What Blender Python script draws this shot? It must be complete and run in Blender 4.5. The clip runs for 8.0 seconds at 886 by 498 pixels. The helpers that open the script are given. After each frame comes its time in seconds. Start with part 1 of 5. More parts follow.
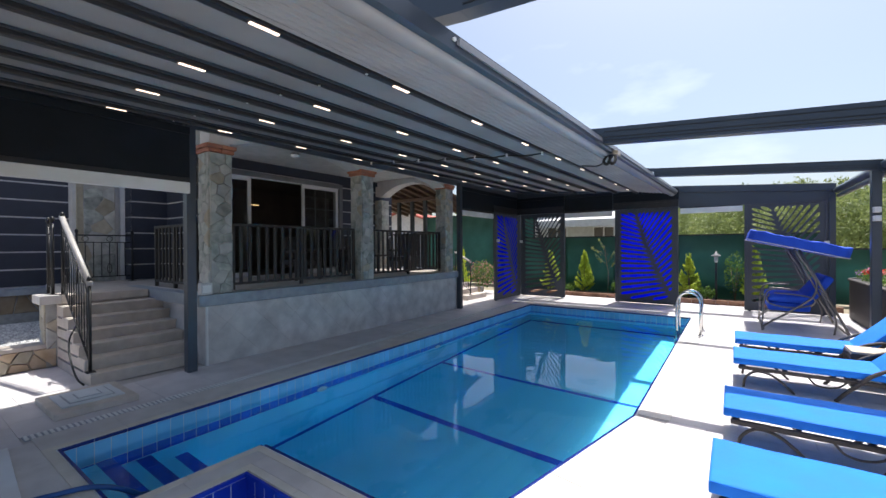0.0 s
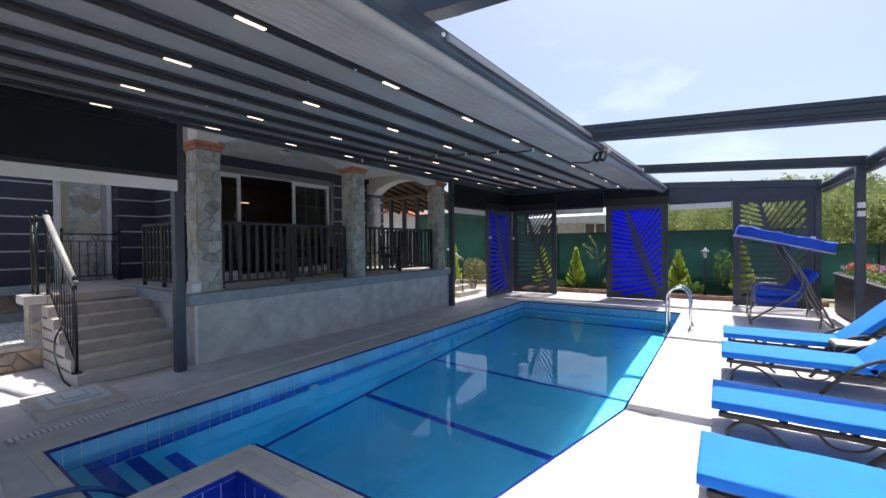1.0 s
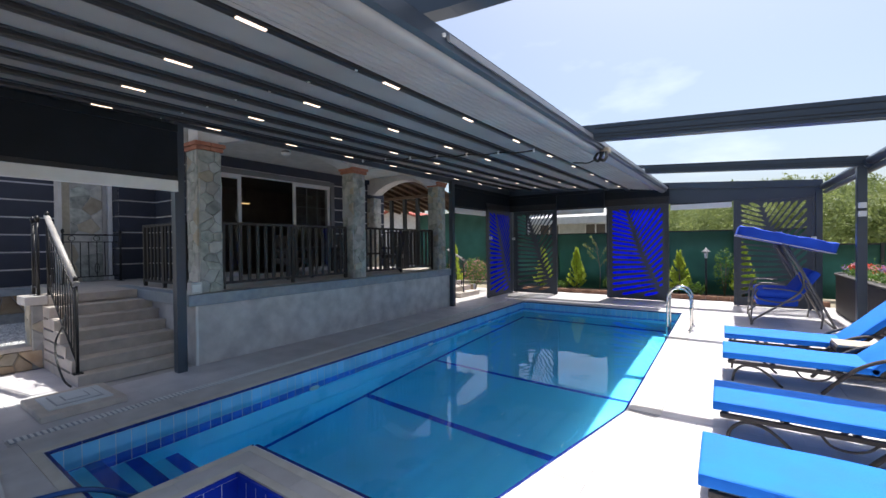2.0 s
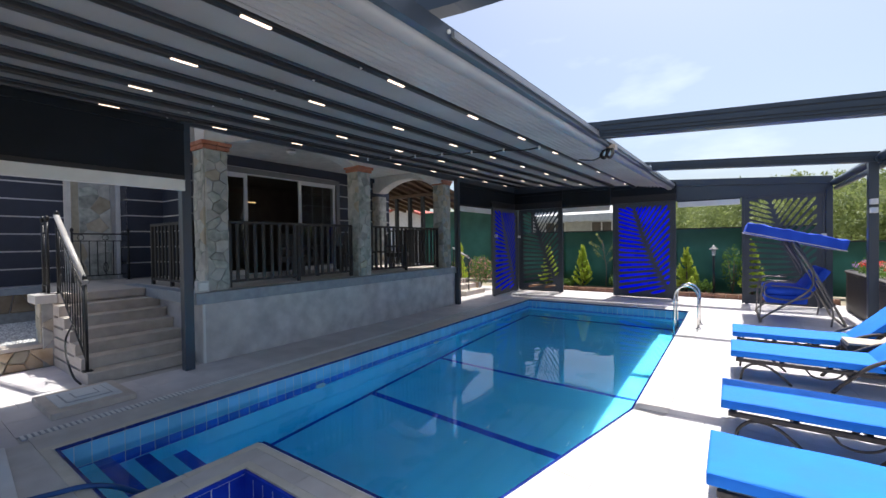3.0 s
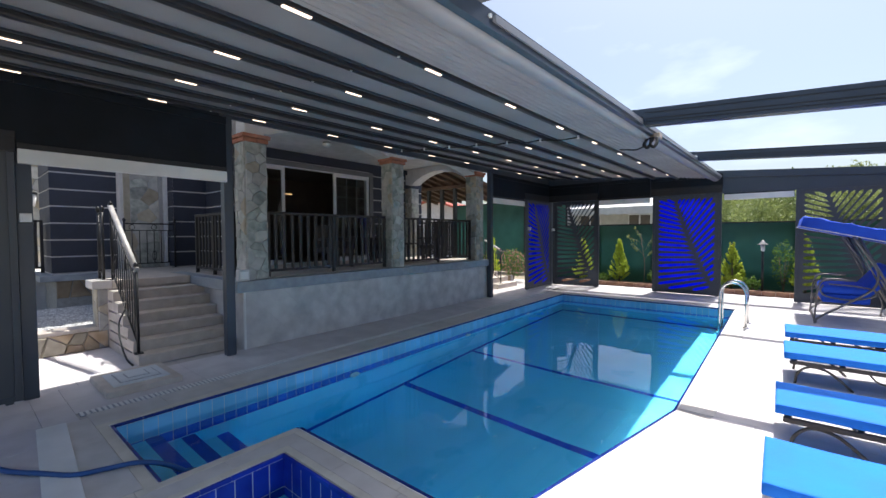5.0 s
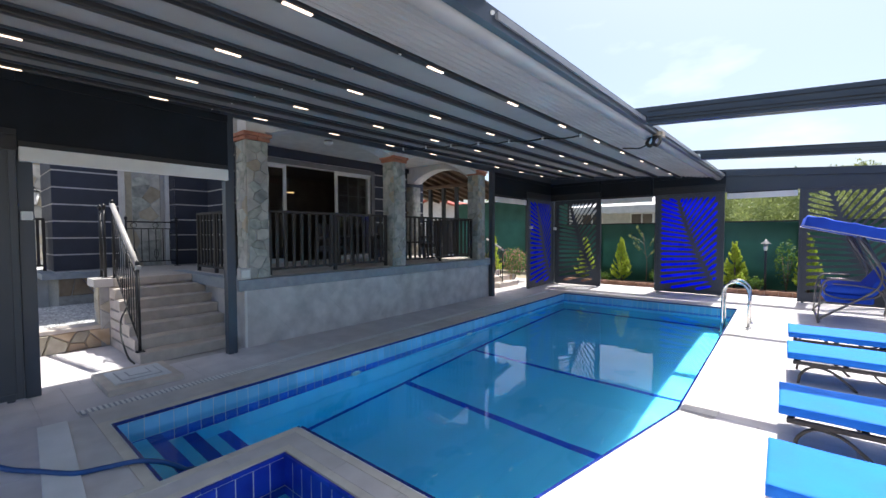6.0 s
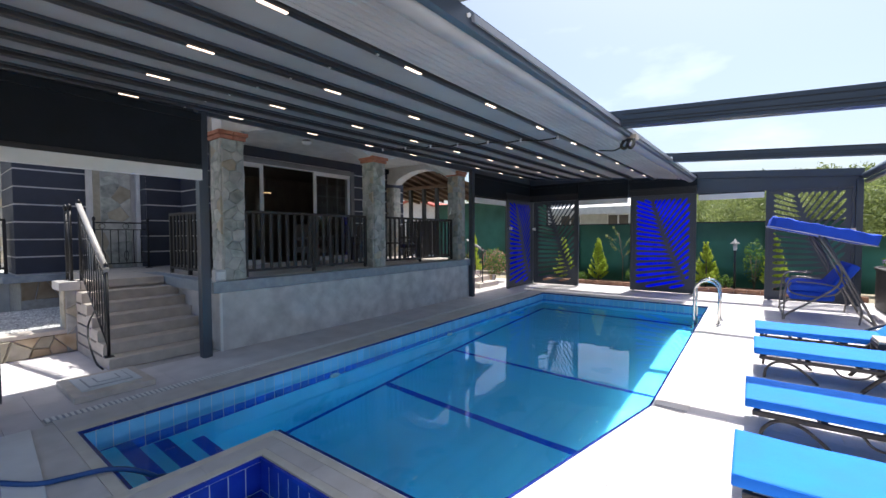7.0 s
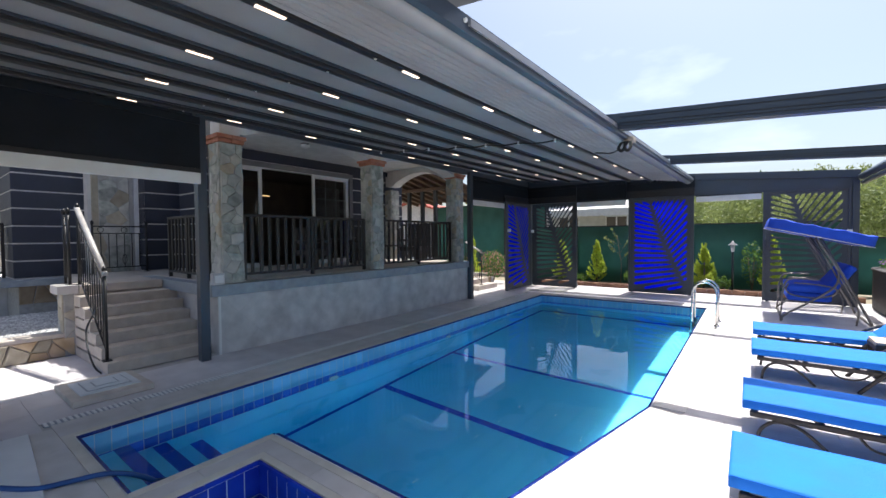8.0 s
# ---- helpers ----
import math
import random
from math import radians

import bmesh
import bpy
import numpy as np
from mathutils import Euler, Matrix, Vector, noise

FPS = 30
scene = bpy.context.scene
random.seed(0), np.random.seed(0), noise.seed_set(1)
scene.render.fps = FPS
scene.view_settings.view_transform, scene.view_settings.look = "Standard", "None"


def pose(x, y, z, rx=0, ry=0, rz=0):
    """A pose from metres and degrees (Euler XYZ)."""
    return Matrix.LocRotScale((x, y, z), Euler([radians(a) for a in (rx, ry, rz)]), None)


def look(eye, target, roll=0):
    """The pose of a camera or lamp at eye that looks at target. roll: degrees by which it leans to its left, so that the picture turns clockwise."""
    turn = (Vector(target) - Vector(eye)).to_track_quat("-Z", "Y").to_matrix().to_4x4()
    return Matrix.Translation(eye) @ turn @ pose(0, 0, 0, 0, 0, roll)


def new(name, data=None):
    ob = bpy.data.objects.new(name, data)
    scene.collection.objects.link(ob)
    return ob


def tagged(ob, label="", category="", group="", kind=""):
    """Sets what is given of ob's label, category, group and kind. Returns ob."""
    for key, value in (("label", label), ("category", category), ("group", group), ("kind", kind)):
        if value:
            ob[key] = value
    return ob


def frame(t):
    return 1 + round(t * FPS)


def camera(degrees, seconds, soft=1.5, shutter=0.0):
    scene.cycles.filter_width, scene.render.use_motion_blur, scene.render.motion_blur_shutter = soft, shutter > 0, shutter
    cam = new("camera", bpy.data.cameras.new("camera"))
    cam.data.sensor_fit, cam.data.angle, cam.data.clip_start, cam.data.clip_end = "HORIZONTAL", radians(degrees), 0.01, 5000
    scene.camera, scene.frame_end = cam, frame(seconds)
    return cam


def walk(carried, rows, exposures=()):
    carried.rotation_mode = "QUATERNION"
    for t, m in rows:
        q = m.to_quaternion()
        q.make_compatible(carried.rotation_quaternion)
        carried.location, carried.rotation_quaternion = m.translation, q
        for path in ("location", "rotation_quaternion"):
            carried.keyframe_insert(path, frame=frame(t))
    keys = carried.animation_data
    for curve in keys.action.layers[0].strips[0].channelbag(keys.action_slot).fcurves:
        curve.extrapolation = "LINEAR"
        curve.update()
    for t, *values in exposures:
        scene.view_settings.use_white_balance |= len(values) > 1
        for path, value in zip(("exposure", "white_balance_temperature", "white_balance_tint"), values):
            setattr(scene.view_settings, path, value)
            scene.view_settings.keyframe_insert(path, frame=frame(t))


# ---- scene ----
cam = camera(94.7, 8.0)
PATH = [
    (0, (0.122, 0.023, 1.739), (-1.037, 1.652, 1.727), -0.3),
    (0.5, (0.133, 0.032, 1.73), (-1.014, 1.67, 1.717), -0.4),
    (1, (0.132, 0.038, 1.733), (-0.998, 1.688, 1.708), -0.6),
    (1.5, (0.13, 0.038, 1.733), (-1.0, 1.688, 1.711), -0.6),
    (3, (0.124, 0.044, 1.73), (-1.029, 1.678, 1.699), -0.8),
    (3.5, (0.116, 0.048, 1.726), (-1.061, 1.665, 1.685), -0.8),
    (4, (0.099, 0.05, 1.722), (-1.107, 1.644, 1.667), -0.8),
    (4.5, (0.072, 0.051, 1.722), (-1.185, 1.605, 1.666), -0.6),
    (6, (0.043, 0.069, 1.724), (-1.234, 1.607, 1.651), -0.2),
    (6.5, (0.057, 0.073, 1.719), (-1.175, 1.647, 1.644), -0.4),
    (7, (0.069, 0.072, 1.719), (-1.135, 1.667, 1.65), -0.3),
    (7.5, (0.069, 0.063, 1.716), (-1.137, 1.657, 1.656), -0.3),
    (8, (0.083, 0.066, 1.725), (-1.117, 1.665, 1.667), -0.5),
]
walk(cam, [(t, look(e, a, r)) for t, e, a, r in PATH], [(0.0, 0.54, 6250, 10), (3.5, 0.5, 6250, 10), (4.7, 0.56, 6250, 10), (6.0, 0.76, 6250, 10), (6.6, 0.78, 6250, 10), (7.2, 0.66, 6250, 10), (8.0, 0.62, 6250, 10)])

# ---- world and sun ----
SUN_DIR = Vector((0.018, 0.368, 1.0)).normalized()
world = bpy.data.worlds.new("sky")
scene.world = world
world.use_nodes = True
wn, wl = world.node_tree.nodes, world.node_tree.links
wn.clear()
w_out = wn.new("ShaderNodeOutputWorld")
w_bg = wn.new("ShaderNodeBackground")
w_sky = wn.new("ShaderNodeTexSky")
w_sky.sky_type = "NISHITA"
w_sky.sun_disc = False
w_sky.sun_elevation = math.asin(SUN_DIR.z)
w_sky.sun_rotation = math.atan2(SUN_DIR.x, SUN_DIR.y)
w_sky.altitude = 200
w_sky.air_density = 1.0
w_sky.dust_density = 4.0
w_sky.ozone_density = 0.4
w_tc = wn.new("ShaderNodeTexCoord")
w_map = wn.new("ShaderNodeMapping")
w_map.inputs["Scale"].default_value = (1.6, 1.6, 4.5)
w_noise = wn.new("ShaderNodeTexNoise")
w_noise.inputs["Scale"].default_value = 2.0
w_noise.inputs["Detail"].default_value = 7
w_noise.inputs["Roughness"].default_value = 0.55
w_ramp = wn.new("ShaderNodeValToRGB")
w_ramp.color_ramp.elements[0].position = 0.56
w_ramp.color_ramp.elements[1].position = 1.0
w_ramp.color_ramp.elements[1].color = (0.40, 0.40, 0.40, 1)
w_mix = wn.new("ShaderNodeMixRGB")
w_mix.inputs[2].default_value = (10.5, 10.8, 11.2, 1)
wl.new(w_tc.outputs["Generated"], w_map.inputs["Vector"])
wl.new(w_map.outputs[0], w_noise.inputs["Vector"])
wl.new(w_noise.outputs[0], w_ramp.inputs[0])
wl.new(w_ramp.outputs[0], w_mix.inputs[0])
wl.new(w_sky.outputs[0], w_mix.inputs[1])
wl.new(w_mix.outputs[0], w_bg.inputs[0])
wl.new(w_bg.outputs[0], w_out.inputs[0])
w_bg.inputs[1].default_value = 0.13

sun = new("sun", bpy.data.lights.new("sun", "SUN"))
sun.data.energy = 5.0
sun.data.angle = radians(0.53)
sun.data.color = (1.0, 0.95, 0.88)
sun.matrix_world = look((0, 0, 30), Vector((0, 0, 30)) - SUN_DIR)


# ---- materials ----
def surf(name, c1, c2, scale=6.0, rough=0.5, metal=0.0, bump=0.1, bump_scale=60.0, big=0.12, spec=0.5, island=0.0, obj_random=0.0, rough_var=0.12):
    """A painted or natural surface: two tones at one scale, broad stains at another, fine relief, in world metres."""
    m = bpy.data.materials.new(name)
    m.use_nodes = True
    n, l = m.node_tree.nodes, m.node_tree.links
    b = n["Principled BSDF"]
    geo = n.new("ShaderNodeNewGeometry")
    n1, n2, n3 = (n.new("ShaderNodeTexNoise") for _ in range(3))
    for node, s, d in ((n1, scale, 5), (n2, 0.55, 3), (n3, bump_scale, 3)):
        node.inputs["Scale"].default_value = s
        node.inputs["Detail"].default_value = d
        l.new(geo.outputs["Position"], node.inputs["Vector"])
    r1 = n.new("ShaderNodeMapRange")
    r1.inputs[1].default_value, r1.inputs[2].default_value = 0.32, 0.68
    l.new(n1.outputs[0], r1.inputs[0])
    mix = n.new("ShaderNodeMixRGB")
    mix.inputs[1].default_value, mix.inputs[2].default_value = (*c1, 1), (*c2, 1)
    l.new(r1.outputs[0], mix.inputs[0])
    value = n.new("ShaderNodeMapRange")
    value.inputs[1].default_value, value.inputs[2].default_value = 0.3, 0.7
    value.inputs[3].default_value, value.inputs[4].default_value = 1 - big, 1 + big
    l.new(n2.outputs[0], value.inputs[0])
    hsv = n.new("ShaderNodeHueSaturation")
    l.new(mix.outputs[0], hsv.inputs["Color"])
    last = value.outputs[0]
    for amount, node, out in ((island, geo, "Random Per Island"), (obj_random, n.new("ShaderNodeObjectInfo"), "Random")):
        if amount:
            rr = n.new("ShaderNodeMapRange")
            rr.inputs[3].default_value, rr.inputs[4].default_value = 1 - amount, 1 + amount
            l.new(node.outputs[out], rr.inputs[0])
            mul = n.new("ShaderNodeMath")
            mul.operation = "MULTIPLY"
            l.new(last, mul.inputs[0])
            l.new(rr.outputs[0], mul.inputs[1])
            last = mul.outputs[0]
    l.new(last, hsv.inputs["Value"])
    l.new(hsv.outputs[0], b.inputs["Base Color"])
    rg = n.new("ShaderNodeMapRange")
    rg.inputs[3].default_value, rg.inputs[4].default_value = max(rough - rough_var, 0.02), min(rough + rough_var, 1)
    l.new(n1.outputs[0], rg.inputs[0])
    l.new(rg.outputs[0], b.inputs["Roughness"])
    b.inputs["Metallic"].default_value = metal
    b.inputs["Specular IOR Level"].default_value = spec
    if bump:
        bp = n.new("ShaderNodeBump")
        bp.inputs["Strength"].default_value = bump
        bp.inputs["Distance"].default_value = 0.01
        l.new(n3.outputs[0], bp.inputs["Height"])
        l.new(bp.outputs[0], b.inputs["Normal"])
    return m


def glow(name, color, strength):
    m = bpy.data.materials.new(name)
    m.use_nodes = True
    b = m.node_tree.nodes["Principled BSDF"]
    b.inputs["Base Color"].default_value = (0.8, 0.8, 0.8, 1)
    b.inputs["Emission Color"].default_value = (*color, 1)
    b.inputs["Emission Strength"].default_value = strength
    return m


def glassy(name, color, rough=0.0, ior=1.45, wave=0.0):
    m = bpy.data.materials.new(name)
    m.use_nodes = True
    n, l = m.node_tree.nodes, m.node_tree.links
    b = n["Principled BSDF"]
    b.inputs["Base Color"].default_value = (*color, 1)
    b.inputs["Roughness"].default_value = rough
    b.inputs["IOR"].default_value = ior
    b.inputs["Transmission Weight"].default_value = 1.0
    if wave:
        geo = n.new("ShaderNodeNewGeometry")
        tx = n.new("ShaderNodeTexNoise")
        tx.inputs["Scale"].default_value = 1.3
        tx.inputs["Detail"].default_value = 3
        l.new(geo.outputs["Position"], tx.inputs["Vector"])
        bp = n.new("ShaderNodeBump")
        bp.inputs["Strength"].default_value = wave
        bp.inputs["Distance"].default_value = 0.05
        l.new(tx.outputs[0], bp.inputs["Height"])
        l.new(bp.outputs[0], b.inputs["Normal"])
    return m


def leafy(name, c1, c2, trans=0.35, scale=3.0, island=0.45):
    """Foliage: leaf tones that differ from leaf to leaf, and light let through."""
    m = surf(name, c1, c2, scale=scale, rough=0.55, bump=0.0, big=0.25, island=island)
    n, l = m.node_tree.nodes, m.node_tree.links
    b, out = n["Principled BSDF"], n["Material Output"]
    t = n.new("ShaderNodeBsdfTranslucent")
    t.inputs[0].default_value = (*[min(v * 1.6, 1) for v in c2], 1)
    mx = n.new("ShaderNodeMixShader")
    mx.inputs[0].default_value = trans
    l.new(b.outputs[0], mx.inputs[1])
    l.new(t.outputs[0], mx.inputs[2])
    l.new(mx.outputs[0], out.inputs[0])
    return m


M = dict(
    deck=surf("deck stone", (0.53, 0.50, 0.505), (0.64, 0.61, 0.61), 3.5, 0.55, bump=0.08, obj_random=0.05),
    joint=surf("joint mortar", (0.42, 0.40, 0.39), (0.50, 0.47, 0.45), 12, 0.9),
    coping=surf("coping stone", (0.52, 0.49, 0.46), (0.62, 0.59, 0.56), 5, 0.6, bump=0.1, obj_random=0.05),
    cream=surf("cream edging stone", (0.56, 0.52, 0.44), (0.66, 0.62, 0.54), 6, 0.6, bump=0.1, obj_random=0.05),
    grout=surf("white grout", (0.62, 0.66, 0.70), (0.72, 0.75, 0.78), 20, 0.8),
    tile_light=surf("light blue glazed tile", (0.19, 0.54, 0.82), (0.25, 0.62, 0.88), 5, 0.15, bump=0.02, obj_random=0.08, rough_var=0.05),
    tile_dark=surf("cobalt glazed tile", (0.014, 0.075, 0.52), (0.02, 0.11, 0.68), 5, 0.15, bump=0.02, obj_random=0.15, rough_var=0.05),
    tile_edge=surf("navy glazed edge tile", (0.010, 0.025, 0.17), (0.016, 0.04, 0.25), 5, 0.2, bump=0.02, obj_random=0.15, rough_var=0.05),
    tile_spa=surf("royal blue glazed tile", (0.012, 0.03, 0.36), (0.02, 0.06, 0.50), 5, 0.15, bump=0.02, obj_random=0.12, rough_var=0.05),
    pool_floor=surf("pool floor tile", (0.11, 0.68, 0.98), (0.14, 0.74, 1.0), 1.2, 0.3, bump=0.03),
    water=glassy("pool water", (0.95, 0.985, 1.0), 0.0, 1.333, wave=0.06),
    alu=surf("dark grey powder coated aluminium", (0.041, 0.054, 0.074), (0.048, 0.062, 0.083), 2.5, 0.32, bump=0.02, big=0.1, rough_var=0.05),
    panel=surf("grey coated panel sheet", (0.056, 0.065, 0.078), (0.066, 0.075, 0.088), 3, 0.45, bump=0.03, big=0.12),
    alu_black=surf("black aluminium", (0.014, 0.016, 0.020), (0.022, 0.024, 0.03), 9, 0.4, bump=0.03),
    fabric=surf("grey awning fabric", (0.285, 0.28, 0.275), (0.34, 0.335, 0.33), 1.5, 0.75, bump=0.06, bump_scale=180, big=0.08),
    front_bar=surf("light grey front profile", (0.27, 0.28, 0.30), (0.32, 0.33, 0.35), 3, 0.4, bump=0.02, big=0.06),
    screen=surf("black screen fabric", (0.006, 0.010, 0.015), (0.010, 0.015, 0.022), 3, 0.5, bump=0.05, bump_scale=220, spec=0.2),
    white=surf("white lacquer", (0.70, 0.70, 0.68), (0.78, 0.78, 0.76), 4, 0.4, bump=0.02),
    led=glow("led strip light", (1.0, 0.72, 0.52), 1.5),
    plaster=surf("pale plaster", (0.52, 0.51, 0.50), (0.62, 0.61, 0.60), 5, 0.85, bump=0.15),
    marble=surf("pale marble cladding", (0.44, 0.42, 0.415), (0.64, 0.62, 0.60), 4.0, 0.5, bump=0.05, obj_random=0.015),
    slab=surf("grey stone slab", (0.24, 0.27, 0.30), (0.32, 0.35, 0.38), 8, 0.5),
    stone=surf("rubble stone", (0.22, 0.245, 0.225), (0.44, 0.45, 0.41), 9, 0.85, bump=0.35, bump_scale=30, obj_random=0.22),
    stone_pale=surf("pale grey stone", (0.32, 0.325, 0.31), (0.48, 0.475, 0.44), 6, 0.85, bump=0.35, bump_scale=30, obj_random=0.18),
    stone_tan=surf("tan stone", (0.33, 0.29, 0.22), (0.46, 0.42, 0.33), 6, 0.85, bump=0.35, bump_scale=30, obj_random=0.2),
    stone_warm=surf("warm field stone", (0.36, 0.26, 0.16), (0.52, 0.42, 0.30), 4.5, 0.85, bump=0.5, bump_scale=25, obj_random=0.3),
    mortar=surf("wall mortar", (0.30, 0.295, 0.275), (0.42, 0.41, 0.38), 10, 0.95, bump=0.4),
    brick=surf("terracotta brick", (0.34, 0.13, 0.08), (0.44, 0.20, 0.13), 9, 0.85, bump=0.3, obj_random=0.12),
    navy=surf("navy painted plaster", (0.022, 0.027, 0.044), (0.030, 0.036, 0.057), 6, 0.6, bump=0.15, obj_random=0.06),
    step=surf("travertine step", (0.44, 0.39, 0.34), (0.56, 0.50, 0.44), 6, 0.6, bump=0.12),
    gravel=surf("pale gravel", (0.36, 0.36, 0.36), (0.60, 0.60, 0.58), 14, 0.9, bump=0.3, island=0.35),
    iron=surf("black wrought iron", (0.012, 0.012, 0.013), (0.022, 0.022, 0.024), 12, 0.45, metal=0.3, bump=0.1),
    rail_wood=surf("dark painted rail", (0.018, 0.016, 0.016), (0.03, 0.027, 0.026), 10, 0.5),
    handrail=surf("silvery grey handrail", (0.34, 0.32, 0.31), (0.43, 0.41, 0.39), 10, 0.45),
    steel=surf("stainless steel", (0.60, 0.60, 0.58), (0.68, 0.68, 0.66), 12, 0.15, metal=1.0, bump=0.0, rough_var=0.05),
    cushion=surf("azure outdoor canvas", (0.006, 0.165, 0.70), (0.010, 0.20, 0.78), 5, 0.8, bump=0.25, bump_scale=120, big=0.05),
    canvas=surf("royal blue canvas", (0.012, 0.07, 0.55), (0.02, 0.10, 0.66), 4, 0.8, bump=0.3, bump_scale=30),
    piping=surf("white piping", (0.6, 0.6, 0.62), (0.7, 0.7, 0.72), 10, 0.7),
    rattan=surf("dark brown rattan", (0.030, 0.024, 0.022), (0.060, 0.050, 0.046), 40, 0.55, bump=0.8, bump_scale=70),
    tabletop=surf("beige stone tabletop", (0.46, 0.38, 0.28), (0.58, 0.49, 0.38), 8, 0.5),
    swing_metal=surf("bronze grey steel tube", (0.17, 0.16, 0.15), (0.22, 0.21, 0.20), 9, 0.35, metal=0.5),
    fence=surf("green fence sheet", (0.034, 0.125, 0.108), (0.056, 0.175, 0.152), 1.6, 0.6, bump=0.2, bump_scale=40),
    soil=surf("garden soil", (0.10, 0.065, 0.04), (0.18, 0.12, 0.08), 6, 0.95, bump=0.8, bump_scale=20),
    edging=surf("brown edging block", (0.20, 0.10, 0.06), (0.30, 0.17, 0.11), 8, 0.85, bump=0.3, obj_random=0.15),
    ground=surf("dry ground", (0.20, 0.17, 0.11), (0.30, 0.26, 0.18), 0.6, 0.95, bump=0.5),
    lime=leafy("lime conifer leaves", (0.24, 0.36, 0.03), (0.46, 0.54, 0.06)),
    green=leafy("green leaves", (0.04, 0.09, 0.015), (0.10, 0.18, 0.03)),
    forest=leafy("pine wood leaves", (0.07, 0.115, 0.03), (0.23, 0.27, 0.09), 0.3, 0.32, 0.22),
    petal_red=leafy("red petals", (0.55, 0.03, 0.02), (0.7, 0.08, 0.05), 0.2),
    petal_pink=leafy("pink petals", (0.5, 0.16, 0.18), (0.6, 0.28, 0.28), 0.2),
    petal_violet=leafy("violet petals", (0.28, 0.14, 0.4), (0.4, 0.22, 0.5), 0.2),
    lounger_metal=surf("dark brown steel tube", (0.045, 0.040, 0.036), (0.075, 0.066, 0.06), 12, 0.45, metal=0.2),
    bark=surf("bark", (0.12, 0.09, 0.065), (0.2, 0.16, 0.12), 15, 0.9, bump=0.6),
    roof_red=surf("red roof tile", (0.36, 0.08, 0.06), (0.46, 0.13, 0.09), 4, 0.8, island=0.1),
    wood=surf("brown timber", (0.07, 0.038, 0.022), (0.12, 0.068, 0.04), 7, 0.65, bump=0.2),
    hose=surf("blue hose plastic", (0.01, 0.06, 0.2), (0.015, 0.08, 0.26), 8, 0.4),
    hatch=surf("grey painted hatch", (0.54, 0.57, 0.59), (0.62, 0.65, 0.67), 6, 0.5),
    glass=glassy("window glass", (0.85, 0.9, 0.9), 0.0, 1.45),
    # dark tone that puts the shade of unlit interiors into the colour
    indoor_shade=surf("interior shade tone", (0.10, 0.085, 0.075), (0.14, 0.12, 0.105), 3, 0.8),
    frame_white=surf("white window frame", (0.66, 0.66, 0.66), (0.74, 0.74, 0.74), 5, 0.4, bump=0.02),
    frame_grey=surf("grey window surround", (0.16, 0.16, 0.17), (0.2, 0.2, 0.21), 5, 0.6),
    rubber=surf("black rubber", (0.012, 0.012, 0.012), (0.02, 0.02, 0.02), 8, 0.6),
)
# blue acrylic that lets the daylight behind it through
acrylic = surf("blue acrylic sheet", (0.004, 0.014, 0.50), (0.008, 0.030, 0.70), 1.1, 0.25, bump=0.0, big=0.3)
_n, _l = acrylic.node_tree.nodes, acrylic.node_tree.links
_t = _n.new("ShaderNodeBsdfTranslucent")
_t.inputs[0].default_value = (0.012, 0.03, 0.98, 1)
_m = _n.new("ShaderNodeMixShader")
_m.inputs[0].default_value = 0.6
_l.new(_n["Principled BSDF"].outputs[0], _m.inputs[1])
_l.new(_t.outputs[0], _m.inputs[2])
_l.new(_m.outputs[0], _n["Material Output"].inputs[0])
M["acrylic"] = acrylic


# ---- mesh helpers ----
def box(bm, x0, x1, y0, y1, z0, z1, bevel=0.0):
    v = [bm.verts.new(p) for p in ((x0, y0, z0), (x1, y0, z0), (x1, y1, z0), (x0, y1, z0), (x0, y0, z1), (x1, y0, z1), (x1, y1, z1), (x0, y1, z1))]
    fs = [bm.faces.new([v[i] for i in q]) for q in ((3, 2, 1, 0), (4, 5, 6, 7), (0, 1, 5, 4), (1, 2, 6, 5), (2, 3, 7, 6), (3, 0, 4, 7))]
    if bevel:
        es = list({e for f in fs for e in f.edges})
        bmesh.ops.bevel(bm, geom=es, offset=bevel, segments=2, affect="EDGES", profile=0.6)
    return bm


def cube(x0, x1, y0, y1, z0, z1, bevel=0.0):
    return box(bmesh.new(), x0, x1, y0, y1, z0, z1, bevel)


def tube(bm, pts, r, n=8, closed=False):
    """A round bar along points; r is a radius, or one for each point."""
    pts = [Vector(p) for p in pts]
    rs = r if isinstance(r, (list, tuple)) else [r] * len(pts)
    rings, side = [], None
    for i, p in enumerate(pts):
        a, b = pts[i - 1] if i or closed else p, pts[(i + 1) % len(pts)] if i + 1 < len(pts) or closed else p
        d = (b - a).normalized()
        if side is None:
            side = d.orthogonal().normalized()
        side = (side - d * side.dot(d)).normalized()
        up = d.cross(side)
        rings.append([bm.verts.new(p + (side * math.cos(2 * math.pi * k / n) + up * math.sin(2 * math.pi * k / n)) * rs[i]) for k in range(n)])
    pairs = list(zip(rings, rings[1:])) + ([(rings[-1], rings[0])] if closed else [])
    for ra, rb in pairs:
        for k in range(n):
            f = bm.faces.new((ra[k], ra[(k + 1) % n], rb[(k + 1) % n], rb[k]))
            f.smooth = True
    if not closed:
        bm.faces.new(rings[0][::-1])
        bm.faces.new(rings[-1])
    return bm


def bar(pts, r, n=8, closed=False):
    return tube(bmesh.new(), pts, r, n, closed)


